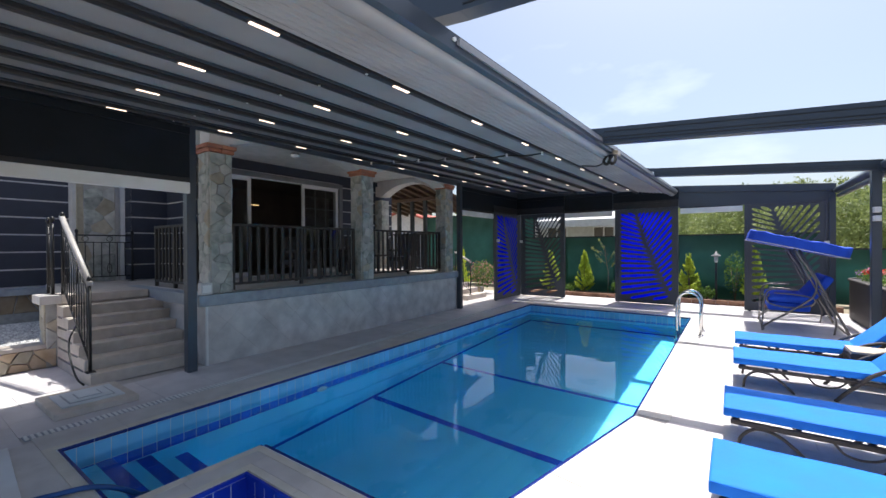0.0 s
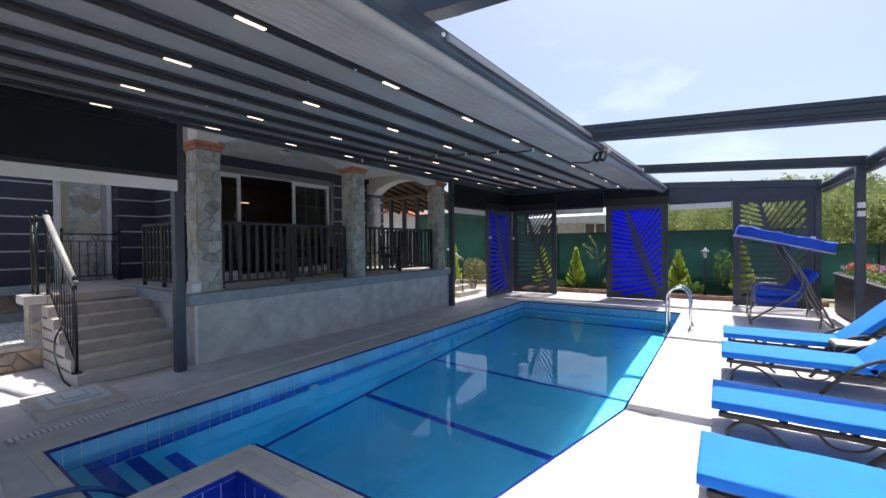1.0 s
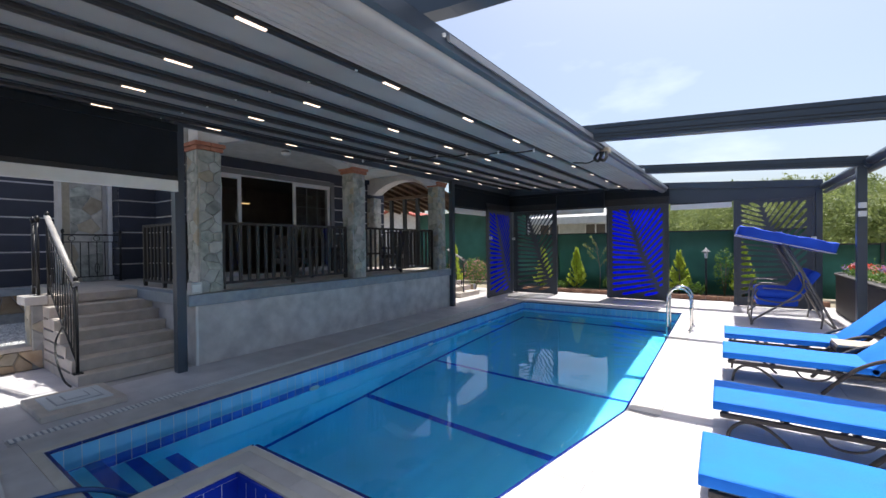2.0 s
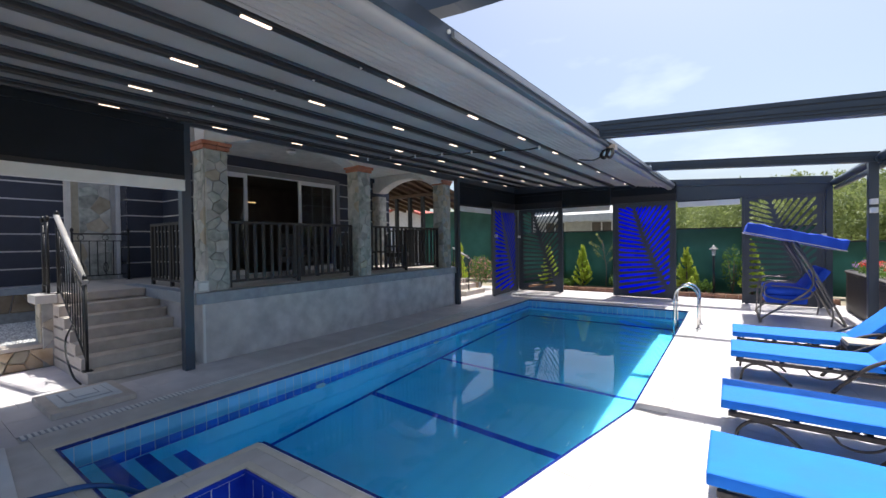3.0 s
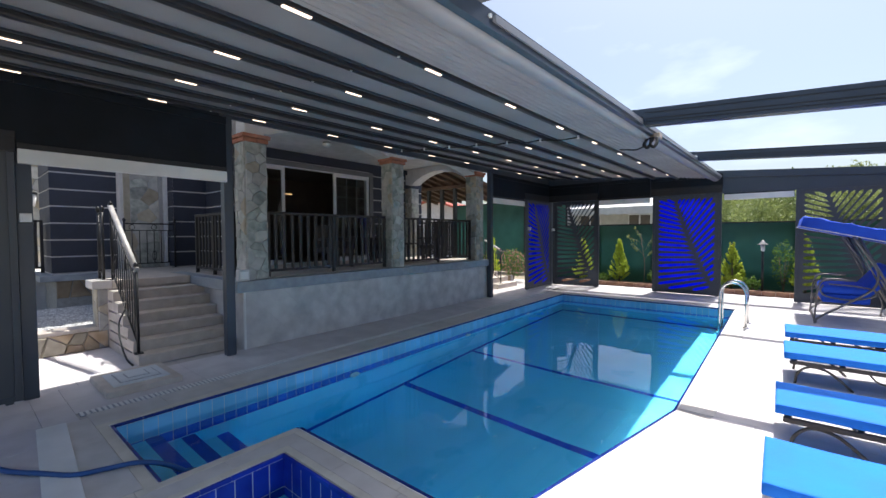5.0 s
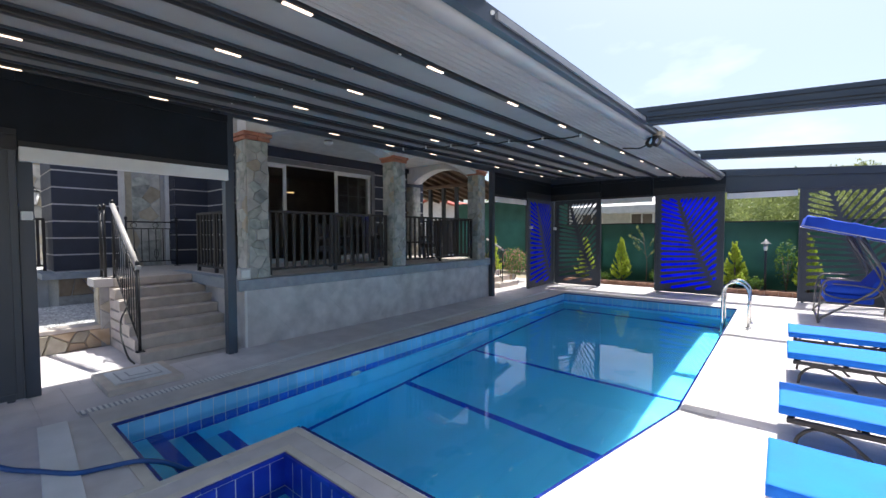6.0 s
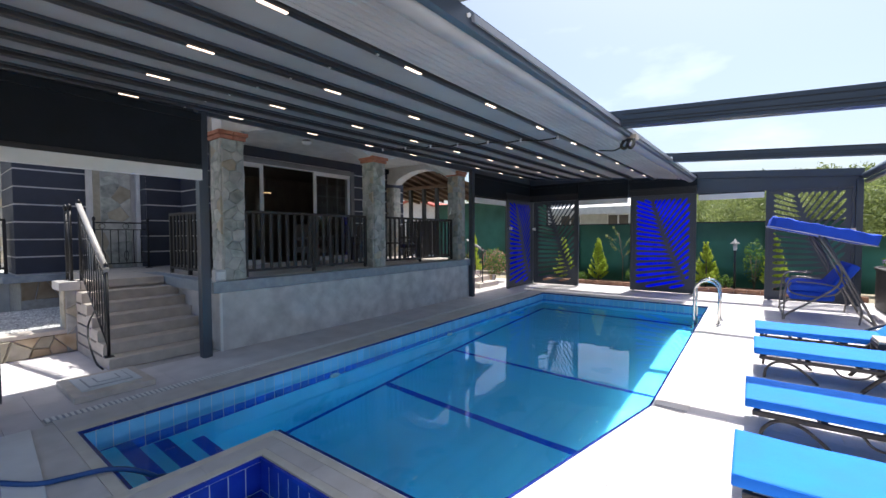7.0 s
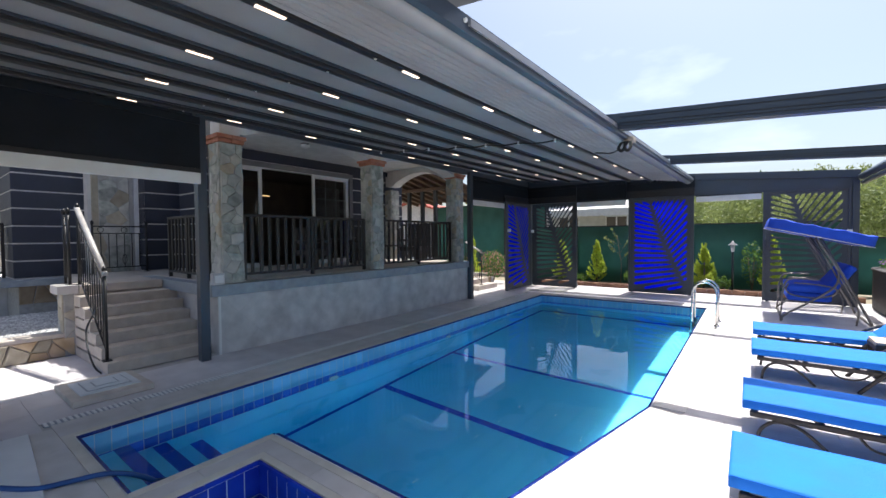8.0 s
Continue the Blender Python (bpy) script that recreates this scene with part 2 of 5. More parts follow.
def prism(outline, axis, a, b, bm=None):
    """An outline in two coordinates, drawn out along the third axis from a to b."""
    bm = bm or bmesh.new()

    def at(p, w):
        return {"x": (w, p[0], p[1]), "y": (p[0], w, p[1]), "z": (p[0], p[1], w)}[axis]
    lo, hi = ([bm.verts.new(at(p, w)) for p in outline] for w in (a, b))
    bm.faces.new(lo[::-1])
    bm.faces.new(hi)
    for i in range(len(outline)):
        j = (i + 1) % len(outline)
        bm.faces.new((lo[i], lo[j], hi[j], hi[i]))
    bmesh.ops.recalc_face_normals(bm, faces=bm.faces[:])
    return bm


def curve_pts(pts, steps=6):
    """A smooth line through points."""
    p = [Vector(q) for q in pts]
    p = [2 * p[0] - p[1], *p, 2 * p[-1] - p[-2]]
    out = []
    for i in range(1, len(p) - 2):
        for k in range(steps):
            t = k / steps
            a, b, c, d = p[i - 1:i + 3]
            out.append(0.5 * (2 * b + (c - a) * t + (2 * a - 5 * b + 4 * c - d) * t * t + (3 * b - a - 3 * c + d) * t ** 3))
    return out + [p[-2]]


def mesh_of(name, bm, material):
    me = bpy.data.meshes.new(name)
    bm.to_mesh(me)
    bm.free()
    me.materials.append(material)
    return me


def part(name, bm, material, parent=None, label=""):
    ob = new(name, mesh_of(name, bm, material))
    if parent is not None:
        ob.parent = parent
    return tagged(ob, label) if label else ob


def thing(name, label, category, group="", kind="", at=(0, 0, 0)):
    ob = new(name)
    ob.empty_display_size = 0.1
    ob.location = at
    return tagged(ob, label, category, group, kind)


def setting(name, bm, material, label, category):
    return tagged(part(name, bm, material), label, category, "", "structure")


def piece(name, me, parent, m):
    ob = new(name, me)
    ob.parent = parent
    ob.matrix_basis = m
    return ob


# ---- ground, deck, pool ----
WATER = -0.16
POOL = [(-4.64, 0.95), (-3.25, 0.95), (-3.25, 2.02), (-1.24, 2.02), (-0.70, 4.55), (-0.70, 11.43), (-4.81, 11.43)]
LEAN = 0.0162                            # the veranda side of the pool runs slightly askew


def aslant(polys):
    """Outlines laid along the askew side of the pool."""
    return [[(x + 0.06 - LEAN * (y - 0.95), y) for x, y in poly] for poly in polys]


SPA = [(-2.96, -0.35), (-1.30, -0.35), (-1.30, 1.71), (-2.96, 1.71)]


def holed(outer, holes, z, thick):
    """A flat sheet with holes, its top at z."""
    bm = bmesh.new()
    edges = []
    for loop in (outer, *holes):
        vs = [bm.verts.new((x, y, z)) for x, y in loop]
        edges += [bm.edges.new((vs[i], vs[(i + 1) % len(vs)])) for i in range(len(vs))]
    bmesh.ops.triangle_fill(bm, edges=edges, use_beauty=True, normal=(0, 0, 1))
    bmesh.ops.recalc_face_normals(bm, faces=bm.faces[:])
    if sum(f.normal.z for f in bm.faces) < 0:
        bmesh.ops.reverse_faces(bm, faces=bm.faces[:])
    if thick:
        bmesh.ops.solidify(bm, geom=bm.faces[:], thickness=thick)
    return bm


ground = setting("ground", holed([(-900, -900), (900, -900), (900, 900), (-900, 900)],
                                 [[(-8.1, -4), (2.7, -4), (2.7, 14.3), (-8.1, 14.3)]], -0.04, 0), M["ground"],
                 "dry earth ground round the poolside", "ground")
floor = setting("floor", holed([(-8.1, -4), (2.7, -4), (2.7, 14.3), (-8.1, 14.3)], [POOL, SPA], -0.008, 0.0), M["joint"],
                "pale grey stone tiled pool deck", "floor")


def clip(poly, p, nrm):
    """The part of a convex outline on the side of p to which nrm points."""
    out = []
    for i, a in enumerate(poly):
        b = poly[(i + 1) % len(poly)]
        da = (a[0] - p[0]) * nrm[0] + (a[1] - p[1]) * nrm[1]
        db = (b[0] - p[0]) * nrm[0] + (b[1] - p[1]) * nrm[1]
        if da >= 0:
            out.append(a)
        if da * db < 0:
            k = da / (da - db)
            out.append((a[0] + (b[0] - a[0]) * k, a[1] + (b[1] - a[1]) * k))
    return out


def inset(poly, d):
    """A convex counterclockwise outline shrunk by d."""
    out = list(poly)
    for i, a in enumerate(poly):
        b = poly[(i + 1) % len(poly)]
        dx, dy = b[0] - a[0], b[1] - a[1]
        s = math.hypot(dx, dy)
        if s < 1e-5:
            continue
        nx, ny = -dy / s, dx / s
        out = clip(out, (a[0] + nx * d, a[1] + ny * d), (nx, ny))
    return out


def area(poly):
    return abs(sum(poly[i][0] * poly[(i + 1) % len(poly)][1] - poly[(i + 1) % len(poly)][0] * poly[i][1] for i in range(len(poly)))) / 2


def raised(poly, z0, z1, chamfer=0.002):
    """A flat stone with chamfered upper edges."""
    bm = bmesh.new()
    top = inset(poly, chamfer)
    if len(top) != len(poly):
        return prism(poly, "z", z0, z1, bm)
    lo = [bm.verts.new((*p, z0)) for p in poly]
    mid = [bm.verts.new((*p, z1 - chamfer)) for p in poly]
    hi = [bm.verts.new((*p, z1)) for p in top]
    bm.faces.new(hi)
    for ra, rb in ((lo, mid), (mid, hi)):
        for i in range(len(poly)):
            j = (i + 1) % len(poly)
            bm.faces.new((ra[i], ra[j], rb[j], rb[i]))
    return bm


DIAG = ((-0.70, 4.55), (-1.24, 2.02))
_dl = math.hypot(0.54, 2.53)
DIAG_N = (2.53 / _dl, -0.54 / _dl)       # away from the water


def band(x0, x1, y0, y1, step_x, step_y, cuts=()):
    """Deck stones that fill a rectangle, cut by half planes."""
    nx, ny = max(1, round((x1 - x0) / step_x)), max(1, round((y1 - y0) / step_y))
    sx, sy = (x1 - x0) / nx, (y1 - y0) / ny
    for i in range(nx):
        for j in range(ny):
            poly = [(x0 + i * sx, y0 + j * sy), (x0 + (i + 1) * sx, y0 + j * sy), (x0 + (i + 1) * sx, y0 + (j + 1) * sy), (x0 + i * sx, y0 + (j + 1) * sy)]
            for p, nrm in cuts:
                poly = clip(poly, p, nrm) if len(poly) > 2 else []
            yield poly


def lay(name, polys, material, gap, z0, z1, parent):
    shared = {}
    for poly in polys:
        if len(poly) < 3 or area(poly) < 0.004:
            continue
        poly = inset(poly, gap)
        if len(poly) < 3 or area(poly) < 0.003:
            continue
        ox, oy = poly[0]
        local = [(round(x - ox, 3), round(y - oy, 3)) for x, y in poly]
        key = tuple(local)
        if key not in shared:
            shared[key] = mesh_of(name, raised(local, z0, z1), material)
        piece(name, shared[key], parent, Matrix.Translation((ox, oy, 0)))


# pool basin: walls run round the outline, 0.2 m thick
pool = setting("pool", holed(POOL, [], -1.68, 0.0), M["pool_floor"], "blue tiled swimming pool with dark lane lines", "pool")
basin = bmesh.new()
FLOOR_Z = -1.68
for loop, zf in ((POOL, FLOOR_Z),):
    for i in range(len(loop)):
        a, b = Vector((*loop[i], 0)), Vector((*loop[(i + 1) % len(loop)], 0))
        q = [basin.verts.new(p) for p in ((a.x, a.y, zf), (a.x, a.y, -0.01), (b.x, b.y, -0.01), (b.x, b.y, zf))]
        basin.faces.new(q)
part("basin_wall", basin, M["pool_floor"], pool)
# entry steps at the shallow end
for ya, yb, zt in ((0.95, 1.33, -0.36), (1.33, 1.64, -0.62), (1.64, 1.98, -0.88)):
    st = part("pool_step", cube(-4.695, -3.255, ya, yb, FLOOR_Z + 0.01, zt), M["pool_floor"], pool)
    part("step_nosing", cube(-4.69, -3.29, yb - 0.12, yb + 0.006, zt - 0.10, zt + 0.006), M["tile_dark"], st, "cobalt tiled step edge")
# lane lines and the border on the pool floor
for y, half in ((4.78, 0.055), (6.73, 0.04)):
    part("lane_line", cube(-4.86, -0.72, y - half, y + half, FLOOR_Z, FLOOR_Z + 0.006), M["tile_dark"], pool, "cobalt tile lane line")
part("lane_line", prism([(-4.665, 1.99), (-4.60, 1.99), (-4.745, 11.43), (-4.81, 11.43)], "z", FLOOR_Z, FLOOR_Z + 0.005), M["tile_dark"], pool, "cobalt tile border line")
part("lane_line", cube(-4.70, -0.70, 11.31, 11.43, FLOOR_Z, FLOOR_Z + 0.006), M["tile_dark"], pool, "cobalt tile border line")
part("lane_line", cube(-0.76, -0.70, 4.6, 11.31, FLOOR_Z, FLOOR_Z + 0.006), M["tile_dark"], pool, "cobalt tile border line")


def wall_run(a, b, z_top, size, height, thick, name, material, parent, gap=0.004):
    """A row of tiles on a pool wall, from a to b with the water on the left."""
    a, b = Vector((*a, 0)), Vector((*b, 0))
    count = max(1, round((b - a).length / size))
    w = (b - a).length / count
    me = mesh_of(name, cube(gap / 2, w - gap / 2, 0.001, thick, -height + gap / 2, -gap / 2), material)
    turn = Matrix.Rotation(math.atan2(b.y - a.y, b.x - a.x), 4, "Z")
    for k in range(count):
        p = a + (b - a) * (k / count)
        piece(name, me, parent, Matrix.Translation((p.x, p.y, z_top)) @ turn)


RUNS = [(POOL[i], POOL[(i + 1) % len(POOL)]) for i in range(len(POOL))]
rim = setting("trim", holed([(-4.652, 0.938), (-3.238, 0.938), (-3.238, 2.008), (-1.228, 2.008), (-0.688, 4.538), (-0.688, 11.442), (-4.822, 11.442)], [POOL], -0.004, 0.0), M["grout"],
              "white grouted tile band round the pool", "tile band")
for a, b in RUNS:
    n_ = math.hypot(b[0] - a[0], b[1] - a[1])
    g_ = part("grout_bed", cube(0.0, n_, 0.001, 0.008, -0.59, -0.006), M["grout"], rim, "white grout")
    g_.matrix_basis = Matrix.Translation((a[0], a[1], 0)) @ Matrix.Rotation(math.atan2(b[1] - a[1], b[0] - a[0]), 4, "Z")
for a, b in RUNS:
    wall_run(a, b, 0.004, 0.25, 0.032, 0.022, "edge_tile", M["tile_edge"], rim, 0.006)
for a, b in RUNS:
    wall_run(a, b, -0.03, 0.125, 0.30, 0.010, "band_tile", M["tile_light"], rim, 0.006)
for a, b in RUNS:
    wall_run(a, b, -0.335, 0.125, 0.25, 0.010, "line_tile", M["tile_dark"], rim, 0.006)

water_ob = setting("water", holed(POOL, [], WATER, 0.0), M["water"], "clear still pool water", "water")
water_ob.visible_shadow = False

# fittings in the pool wall
for y, z in ((3.75, -0.52), (6.6, -0.55), (9.2, -0.55)):
    inlet = thing("pool_inlet", "round white pool inlet set in the tiled wall", "pool fitting", "pool inlets", at=(-4.62 - LEAN * (y - 0.95), y, z))
    part("flange", bar([(0, 0, 0), (0.02, 0, 0)], 0.08, 16), M["white"], inlet)
    part("grille", bar([(0.02, 0, 0), (0.03, 0, 0)], 0.05, 16), M["frame_white"], inlet)

# spa tub
spa = setting("spa", holed(SPA, [], -0.9, 0.0), M["pool_floor"], "small royal blue tiled spa tub", "spa")
tub = bmesh.new()
for i in range(4):
    a, b = SPA[i], SPA[(i + 1) % 4]
    tub.faces.new([tub.verts.new(p) for p in ((*a, -0.9), (*a, -0.01), (*b, -0.01), (*b, -0.9))])
part("basin_wall", tub, M["grout"], spa)
for i in range(4):
    a, b = SPA[i], SPA[(i + 1) % 4]
    n_ = math.hypot(b[0] - a[0], b[1] - a[1])
    g_ = part("grout_bed", cube(0.0, n_, 0.001, 0.008, -0.56, -0.006), M["grout"], spa, "white grout")
    g_.matrix_basis = Matrix.Translation((a[0], a[1], 0)) @ Matrix.Rotation(math.atan2(b[1] - a[1], b[0] - a[0]), 4, "Z")
    wall_run(a, b, -0.29, 0.125, 0.25, 0.010, "band_tile", M["tile_spa"], spa, 0.008)
    wall_run(a, b, 0.004, 0.2, 0.035, 0.022, "edge_tile", M["tile_spa"], spa, 0.006)
    wall_run(a, b, -0.035, 0.125, 0.25, 0.010, "band_tile", M["tile_spa"], spa, 0.008)
spa_bench = part("bench", cube(-2.95, -1.31, 1.20, 1.70, -0.88, -0.42), M["pool_floor"], spa)
spa_water = setting("water_2", holed(SPA, [], -0.24, 0.0), M["water"], "clear still water in the spa tub", "water")
spa_water.visible_shadow = False

# drain channel and hatch beside the pool
drain = thing("drain_grate", "white slotted drain grate let into the deck", "drain grate", at=(-5.155, 0.82, 0.0))
drain.rotation_euler = (0, 0, math.atan(LEAN))
part("channel", cube(-0.06, 0.06, 0, 10.6, -0.03, 0.001), M["slab"], drain)
_slat = mesh_of("slat", cube(-0.058, 0.058, 0.0, 0.024, 0.0, 0.008), M["white"])
for k in range(236):
    piece("slat", _slat, drain, Matrix.Translation((0, 0.006 + k * 0.0447, 0.0)))
hatch = thing("hatch_cover", "grey painted metal hatch cover on a stone plinth", "hatch", at=(-5.835, 1.44, 0.0))
part("plinth", cube(-0.415, 0.415, -0.36, 0.36, 0, 0.07, 0.012), M["step"], hatch, "beige stone plinth")
part("frame", cube(-0.28, 0.28, -0.27, 0.27, 0.07, 0.085, 0.004), M["hatch"], hatch)
part("groove", cube(-0.21, 0.21, -0.20, 0.20, 0.085, 0.088, 0.001), M["slab"], hatch, "dark joint round the lid")
part("lid", cube(-0.195, 0.195, -0.185, 0.185, 0.088, 0.095, 0.003), M["hatch"], hatch)
part("lid_groove", cube(-0.115, 0.115, -0.11, 0.11, 0.095, 0.097, 0.001), M["slab"], hatch)
part("lid_panel", cube(-0.10, 0.10, -0.095, 0.095, 0.097, 0.102, 0.003), M["hatch"], hatch)
strip = thing("white_board", "white plastic cover strip lying on the deck", "cover strip", at=(-4.31, 0.55, 0.0))
strip.rotation_euler = (0, 0, radians(-4.4))
part("board", cube(-0.69, 1.4, -0.10, 0.10, 0.006, 0.020, 0.004), M["white"], strip)

hose = bar(curve_pts([(-6.0, -0.9, 0.02), (-5.2, -0.15, 0.02), (-4.7, 0.10, 0.02), (-4.26, 0.28, 0.025), (-4.03, 0.42, 0.03), (-3.80, 0.58, 0.03), (-3.72, 0.74, 0.03), (-3.60, 0.94, 0.035), (-3.62, 1.17, -0.12), (-3.75, 1.5, -0.5), (-3.9, 2.3, -1.3)], 8), 0.019, 8)
tagged(part("hose", hose, M["hose"]), "blue pool vacuum hose hanging into the water", "hose")

# ---- pergola ----
pergola = thing("pergola", "dark grey aluminium pergola frame over the poolside", "pergola")


for y, base, deep, lift in ((-1.8, 3.0, 0.21, 0.115), (2.42, 3.32, 0.21, 0.0), (5.8, 3.10, 0.21, 0.115), (9.6, 3.177, 0.17, 0.115)):
    def rafter_z(x):
        return base - 0.07 * (x + 1.2)
    xs = -1.375 + 0.0217 * (y - 2.1)
    low = [(-6.2, rafter_z(-6.2) + 0.20), (xs - 0.02, rafter_z(xs) + lift), (xs, rafter_z(xs)), (2.1, rafter_z(2.1))]
    rf = part("rafter", prism(low + [(2.1, rafter_z(2.1) + deep), (xs, rafter_z(xs) + deep), (xs - 0.02, rafter_z(xs) + max(deep, lift + 0.06)), (-6.2, rafter_z(-6.2) + 0.30)], "y", y - 0.07, y + 0.07), M["alu"], pergola)
    for dz in (0.035, 0.075, 0.15):
        part("rib", prism([(xs + 0.01, rafter_z(xs + 0.01) + dz), (2.1, rafter_z(2.1) + dz), (2.1, rafter_z(2.1) + dz + 0.010), (xs + 0.01, rafter_z(xs + 0.01) + dz + 0.010)], "y", y - 0.078, y + 0.078), M["alu_black"], rf)
part("end_beam", prism([(-6.2, 2.846), (2.12, 2.80), (2.12, 3.20), (-6.2, 3.766)], "y", 13.42, 13.54), M["alu"], pergola)
part("end_rail", prism([(-6.2, 3.594), (2.12, 3.03), (2.12, 3.204), (-6.2, 3.77)], "y", 13.37, 13.41), M["alu"], pergola)
for x, y, top in ((-6.12, 0.58, 3.5), (-6.10, 2.635, 3.5), (-6.12, 9.6, 3.5), (-6.12, 13.46, 3.4), (2.06, 13.46, 2.95), (2.03, 9.6, 2.95), (2.06, 5.8, 2.95), (2.06, 2.0, 2.95), (2.06, -1.8, 2.95), (-6.12, -1.8, 3.5)):
    w = 0.062
    po = part("post", cube(x - w, x + w, y - w, y + w, 0.0, top, 0.008), M["alu"], pergola)
part("side_beam", cube(-6.22, -6.16, -2.0, 13.4, 3.44, 3.78, 0.006), M["alu"], pergola)
# unseen strip, added to stop sun leaking in beside the awning
part("wall_flashing", cube(-6.30, -5.60, -2.2, 13.4, 3.785, 3.80), M["alu"], pergola)
gut = part("gutter", bar([(2.13, -2.2, 3.03), (2.13, 13.3, 3.03)], 0.075, 14), M["alu"], pergola, "rounded grey gutter profile")
part("lower_rail", bar([(2.16, -2.2, 2.90), (2.16, 13.3, 2.90)], 0.05, 12), M["alu"], gut)
for y in (9.6, 5.8):
    part("gutter_joint", bar([(2.13, y - 0.12, 3.0), (2.13, y + 0.12, 3.0)], 0.10, 14), M["alu"], gut)

# ---- retractable awning, with a slight fall and turn against the pool ----
awning = thing("retractable_awning", "grey fabric retractable roof with dark cross tubes and small lights", "awning", at=(-6.1, 0, 0))
awning.rotation_euler = (radians(0.665), 0, radians(-0.585))
TUBES = [-6.04, -5.41, -4.78, -4.16, -3.54, -2.934, -2.328]
LED_Y = {0: 1.829, 2: 1.742, 4: 1.646, 6: 1.569}
FRONT = -1.543
SKEW = 0.0115
Y0, Y1 = -2.2, 13.3


def cloth_z(x):
    return 3.4965 - 0.0819 * (x + 6.04)


def cloth_profile():
    pts = []
    tubes = TUBES
    for a, b in zip(tubes, tubes[1:]):
        for k in range(6):
            x = a + (b - a) * k / 6
            pts.append((x, cloth_z(x) - 0.012 * math.sin(math.pi * k / 6)))
    x, end = tubes[-1], FRONT - 0.015
    n = 9 * 10
    for k in range(n + 1):
        f = k / n
        px = x + (end - x) * f
        pts.append((px, cloth_z(px) - 0.05 * f + 0.05 * abs(math.cos(math.pi * 9 * f)) - 0.045))
    return pts


bmf = bmesh.new()
prof = cloth_profile()
rows_y = [Y0 + (Y1 - Y0) * k / 24 for k in range(25)]
layers = []
for lift in (0.0, 0.012):
    layers.append([[bmf.verts.new((x + 6.1 + SKEW * (y - 4) * max(0.0, (x - TUBES[-1]) / (FRONT - TUBES[-1])), y, z + lift)) for x, z in prof] for y in rows_y])
    for ra, rb in zip(layers[-1], layers[-1][1:]):
        for i in range(len(prof) - 1):
            q = (ra[i], rb[i], rb[i + 1], ra[i + 1])
            bmf.faces.new(q if lift == 0.0 else q[::-1]).smooth = True
part("fabric", bmf, M["fabric"], awning, "grey pleated awning fabric")
lx = FRONT + 6.1
zb = 3.024
front = [(lx - 0.07, zb + 0.06), (lx - 0.07, zb + 0.0)]
front += [(lx + 0.005 + 0.075 * math.cos(q), zb + 0.045 * math.sin(q)) for q in (math.pi * (1 + k / 12) for k in range(1, 12))] + [(lx + 0.08, zb), (lx + 0.08, zb + 0.05)]
bmb = prism(front, "y", Y0, Y1)
for f in bmb.faces:
    f.smooth = len(f.verts) == 4 and abs(f.normal.x) < 0.98
swing_out = Matrix.Translation((lx, 4, 0)) @ Matrix.Rotation(-math.atan(SKEW), 4, "Z") @ Matrix.Translation((-lx, -4, 0))
part("front_bar", bmb, M["front_bar"], awning, "rounded grey front bar").matrix_basis = swing_out
fr = part("front_rail", prism([(lx + 0.085, zb - 0.005), (lx + 0.125, zb + 0.01), (lx + 0.125, zb + 0.13), (lx + 0.06, zb + 0.13), (lx + 0.06, zb + 0.055), (lx + 0.085, zb + 0.055)], "y", Y0, Y1), M["alu"], awning, "dark grey edge rail")
fr.matrix_basis = swing_out
# the lip's paler grey paints in the highlight of reflected sky
part("rail_lip", prism([(lx + 0.125, zb + 0.06), (lx + 0.15, zb + 0.05), (lx + 0.15, zb + 0.10), (lx + 0.125, zb + 0.09)], "y", 2.44, Y1), M["front_bar"], fr, "rail lip in a pale grey that imitates its sky sheen")
part("roller_knob", bar([(lx + 0.11, 2.40, zb + 0.085), (lx + 0.14, 2.40, zb + 0.08)], 0.014, 10), M["white"], fr, "small white roller knob")
part("bracket", cube(lx + 0.05, lx + 0.20, 6.46, 6.62, zb - 0.03, zb + 0.04, 0.01), M["tabletop"], fr, "cream end bracket")
for dx in (0.05, 0.13):
    part("cable_loop", bar(curve_pts([(lx + dx, 6.44, zb - 0.03), (lx + dx - 0.03, 6.38, zb - 0.12), (lx + dx + 0.02, 6.36, zb - 0.17), (lx + dx + 0.05, 6.40, zb - 0.11), (lx + dx + 0.04, 6.44, zb - 0.03)], 6), 0.022, 8), M["rubber"], fr)
part("trailing_wire", bar(curve_pts([(lx + 0.02, 6.36, zb - 0.15), (lx - 0.06, 6.30, zb - 0.19), (lx - 0.16, 6.28, zb - 0.18), (lx - 0.26, 6.24, zb - 0.17)], 6), 0.010, 6), M["rubber"], fr)
for k, x in enumerate(TUBES):
    z = cloth_z(x)
    tb = part("cross_tube", cube(x + 6.1 - 0.035, x + 6.1 + 0.035, Y0, Y1, z - 0.075, z - 0.008, 0.012), M["alu_black"], awning, "dark cross tube")
    part("tube_lip", cube(x + 6.1 - 0.055, x + 6.1 + 0.055, Y0, Y1, z - 0.03, z - 0.010), M["alu"], tb)
    if k % 2 == 0:
        for j in range(-2, 9):
            y = LED_Y[k] + 1.30 * j
            part("led_light", cube(x + 6.1 - 0.014, x + 6.1 + 0.014, y - 0.10, y + 0.10, z - 0.083, z - 0.070, 0.003), M["led"], tb, "small warm white light")
    for y in (2.45, 6.1):
        part("clip", bar([(x + 6.1, y, z - 0.075), (x + 6.1, y, z - (0.083 if y < 3 else 0.125))], 0.012 if y < 3 else 0.018, 8), M["white"], tb)
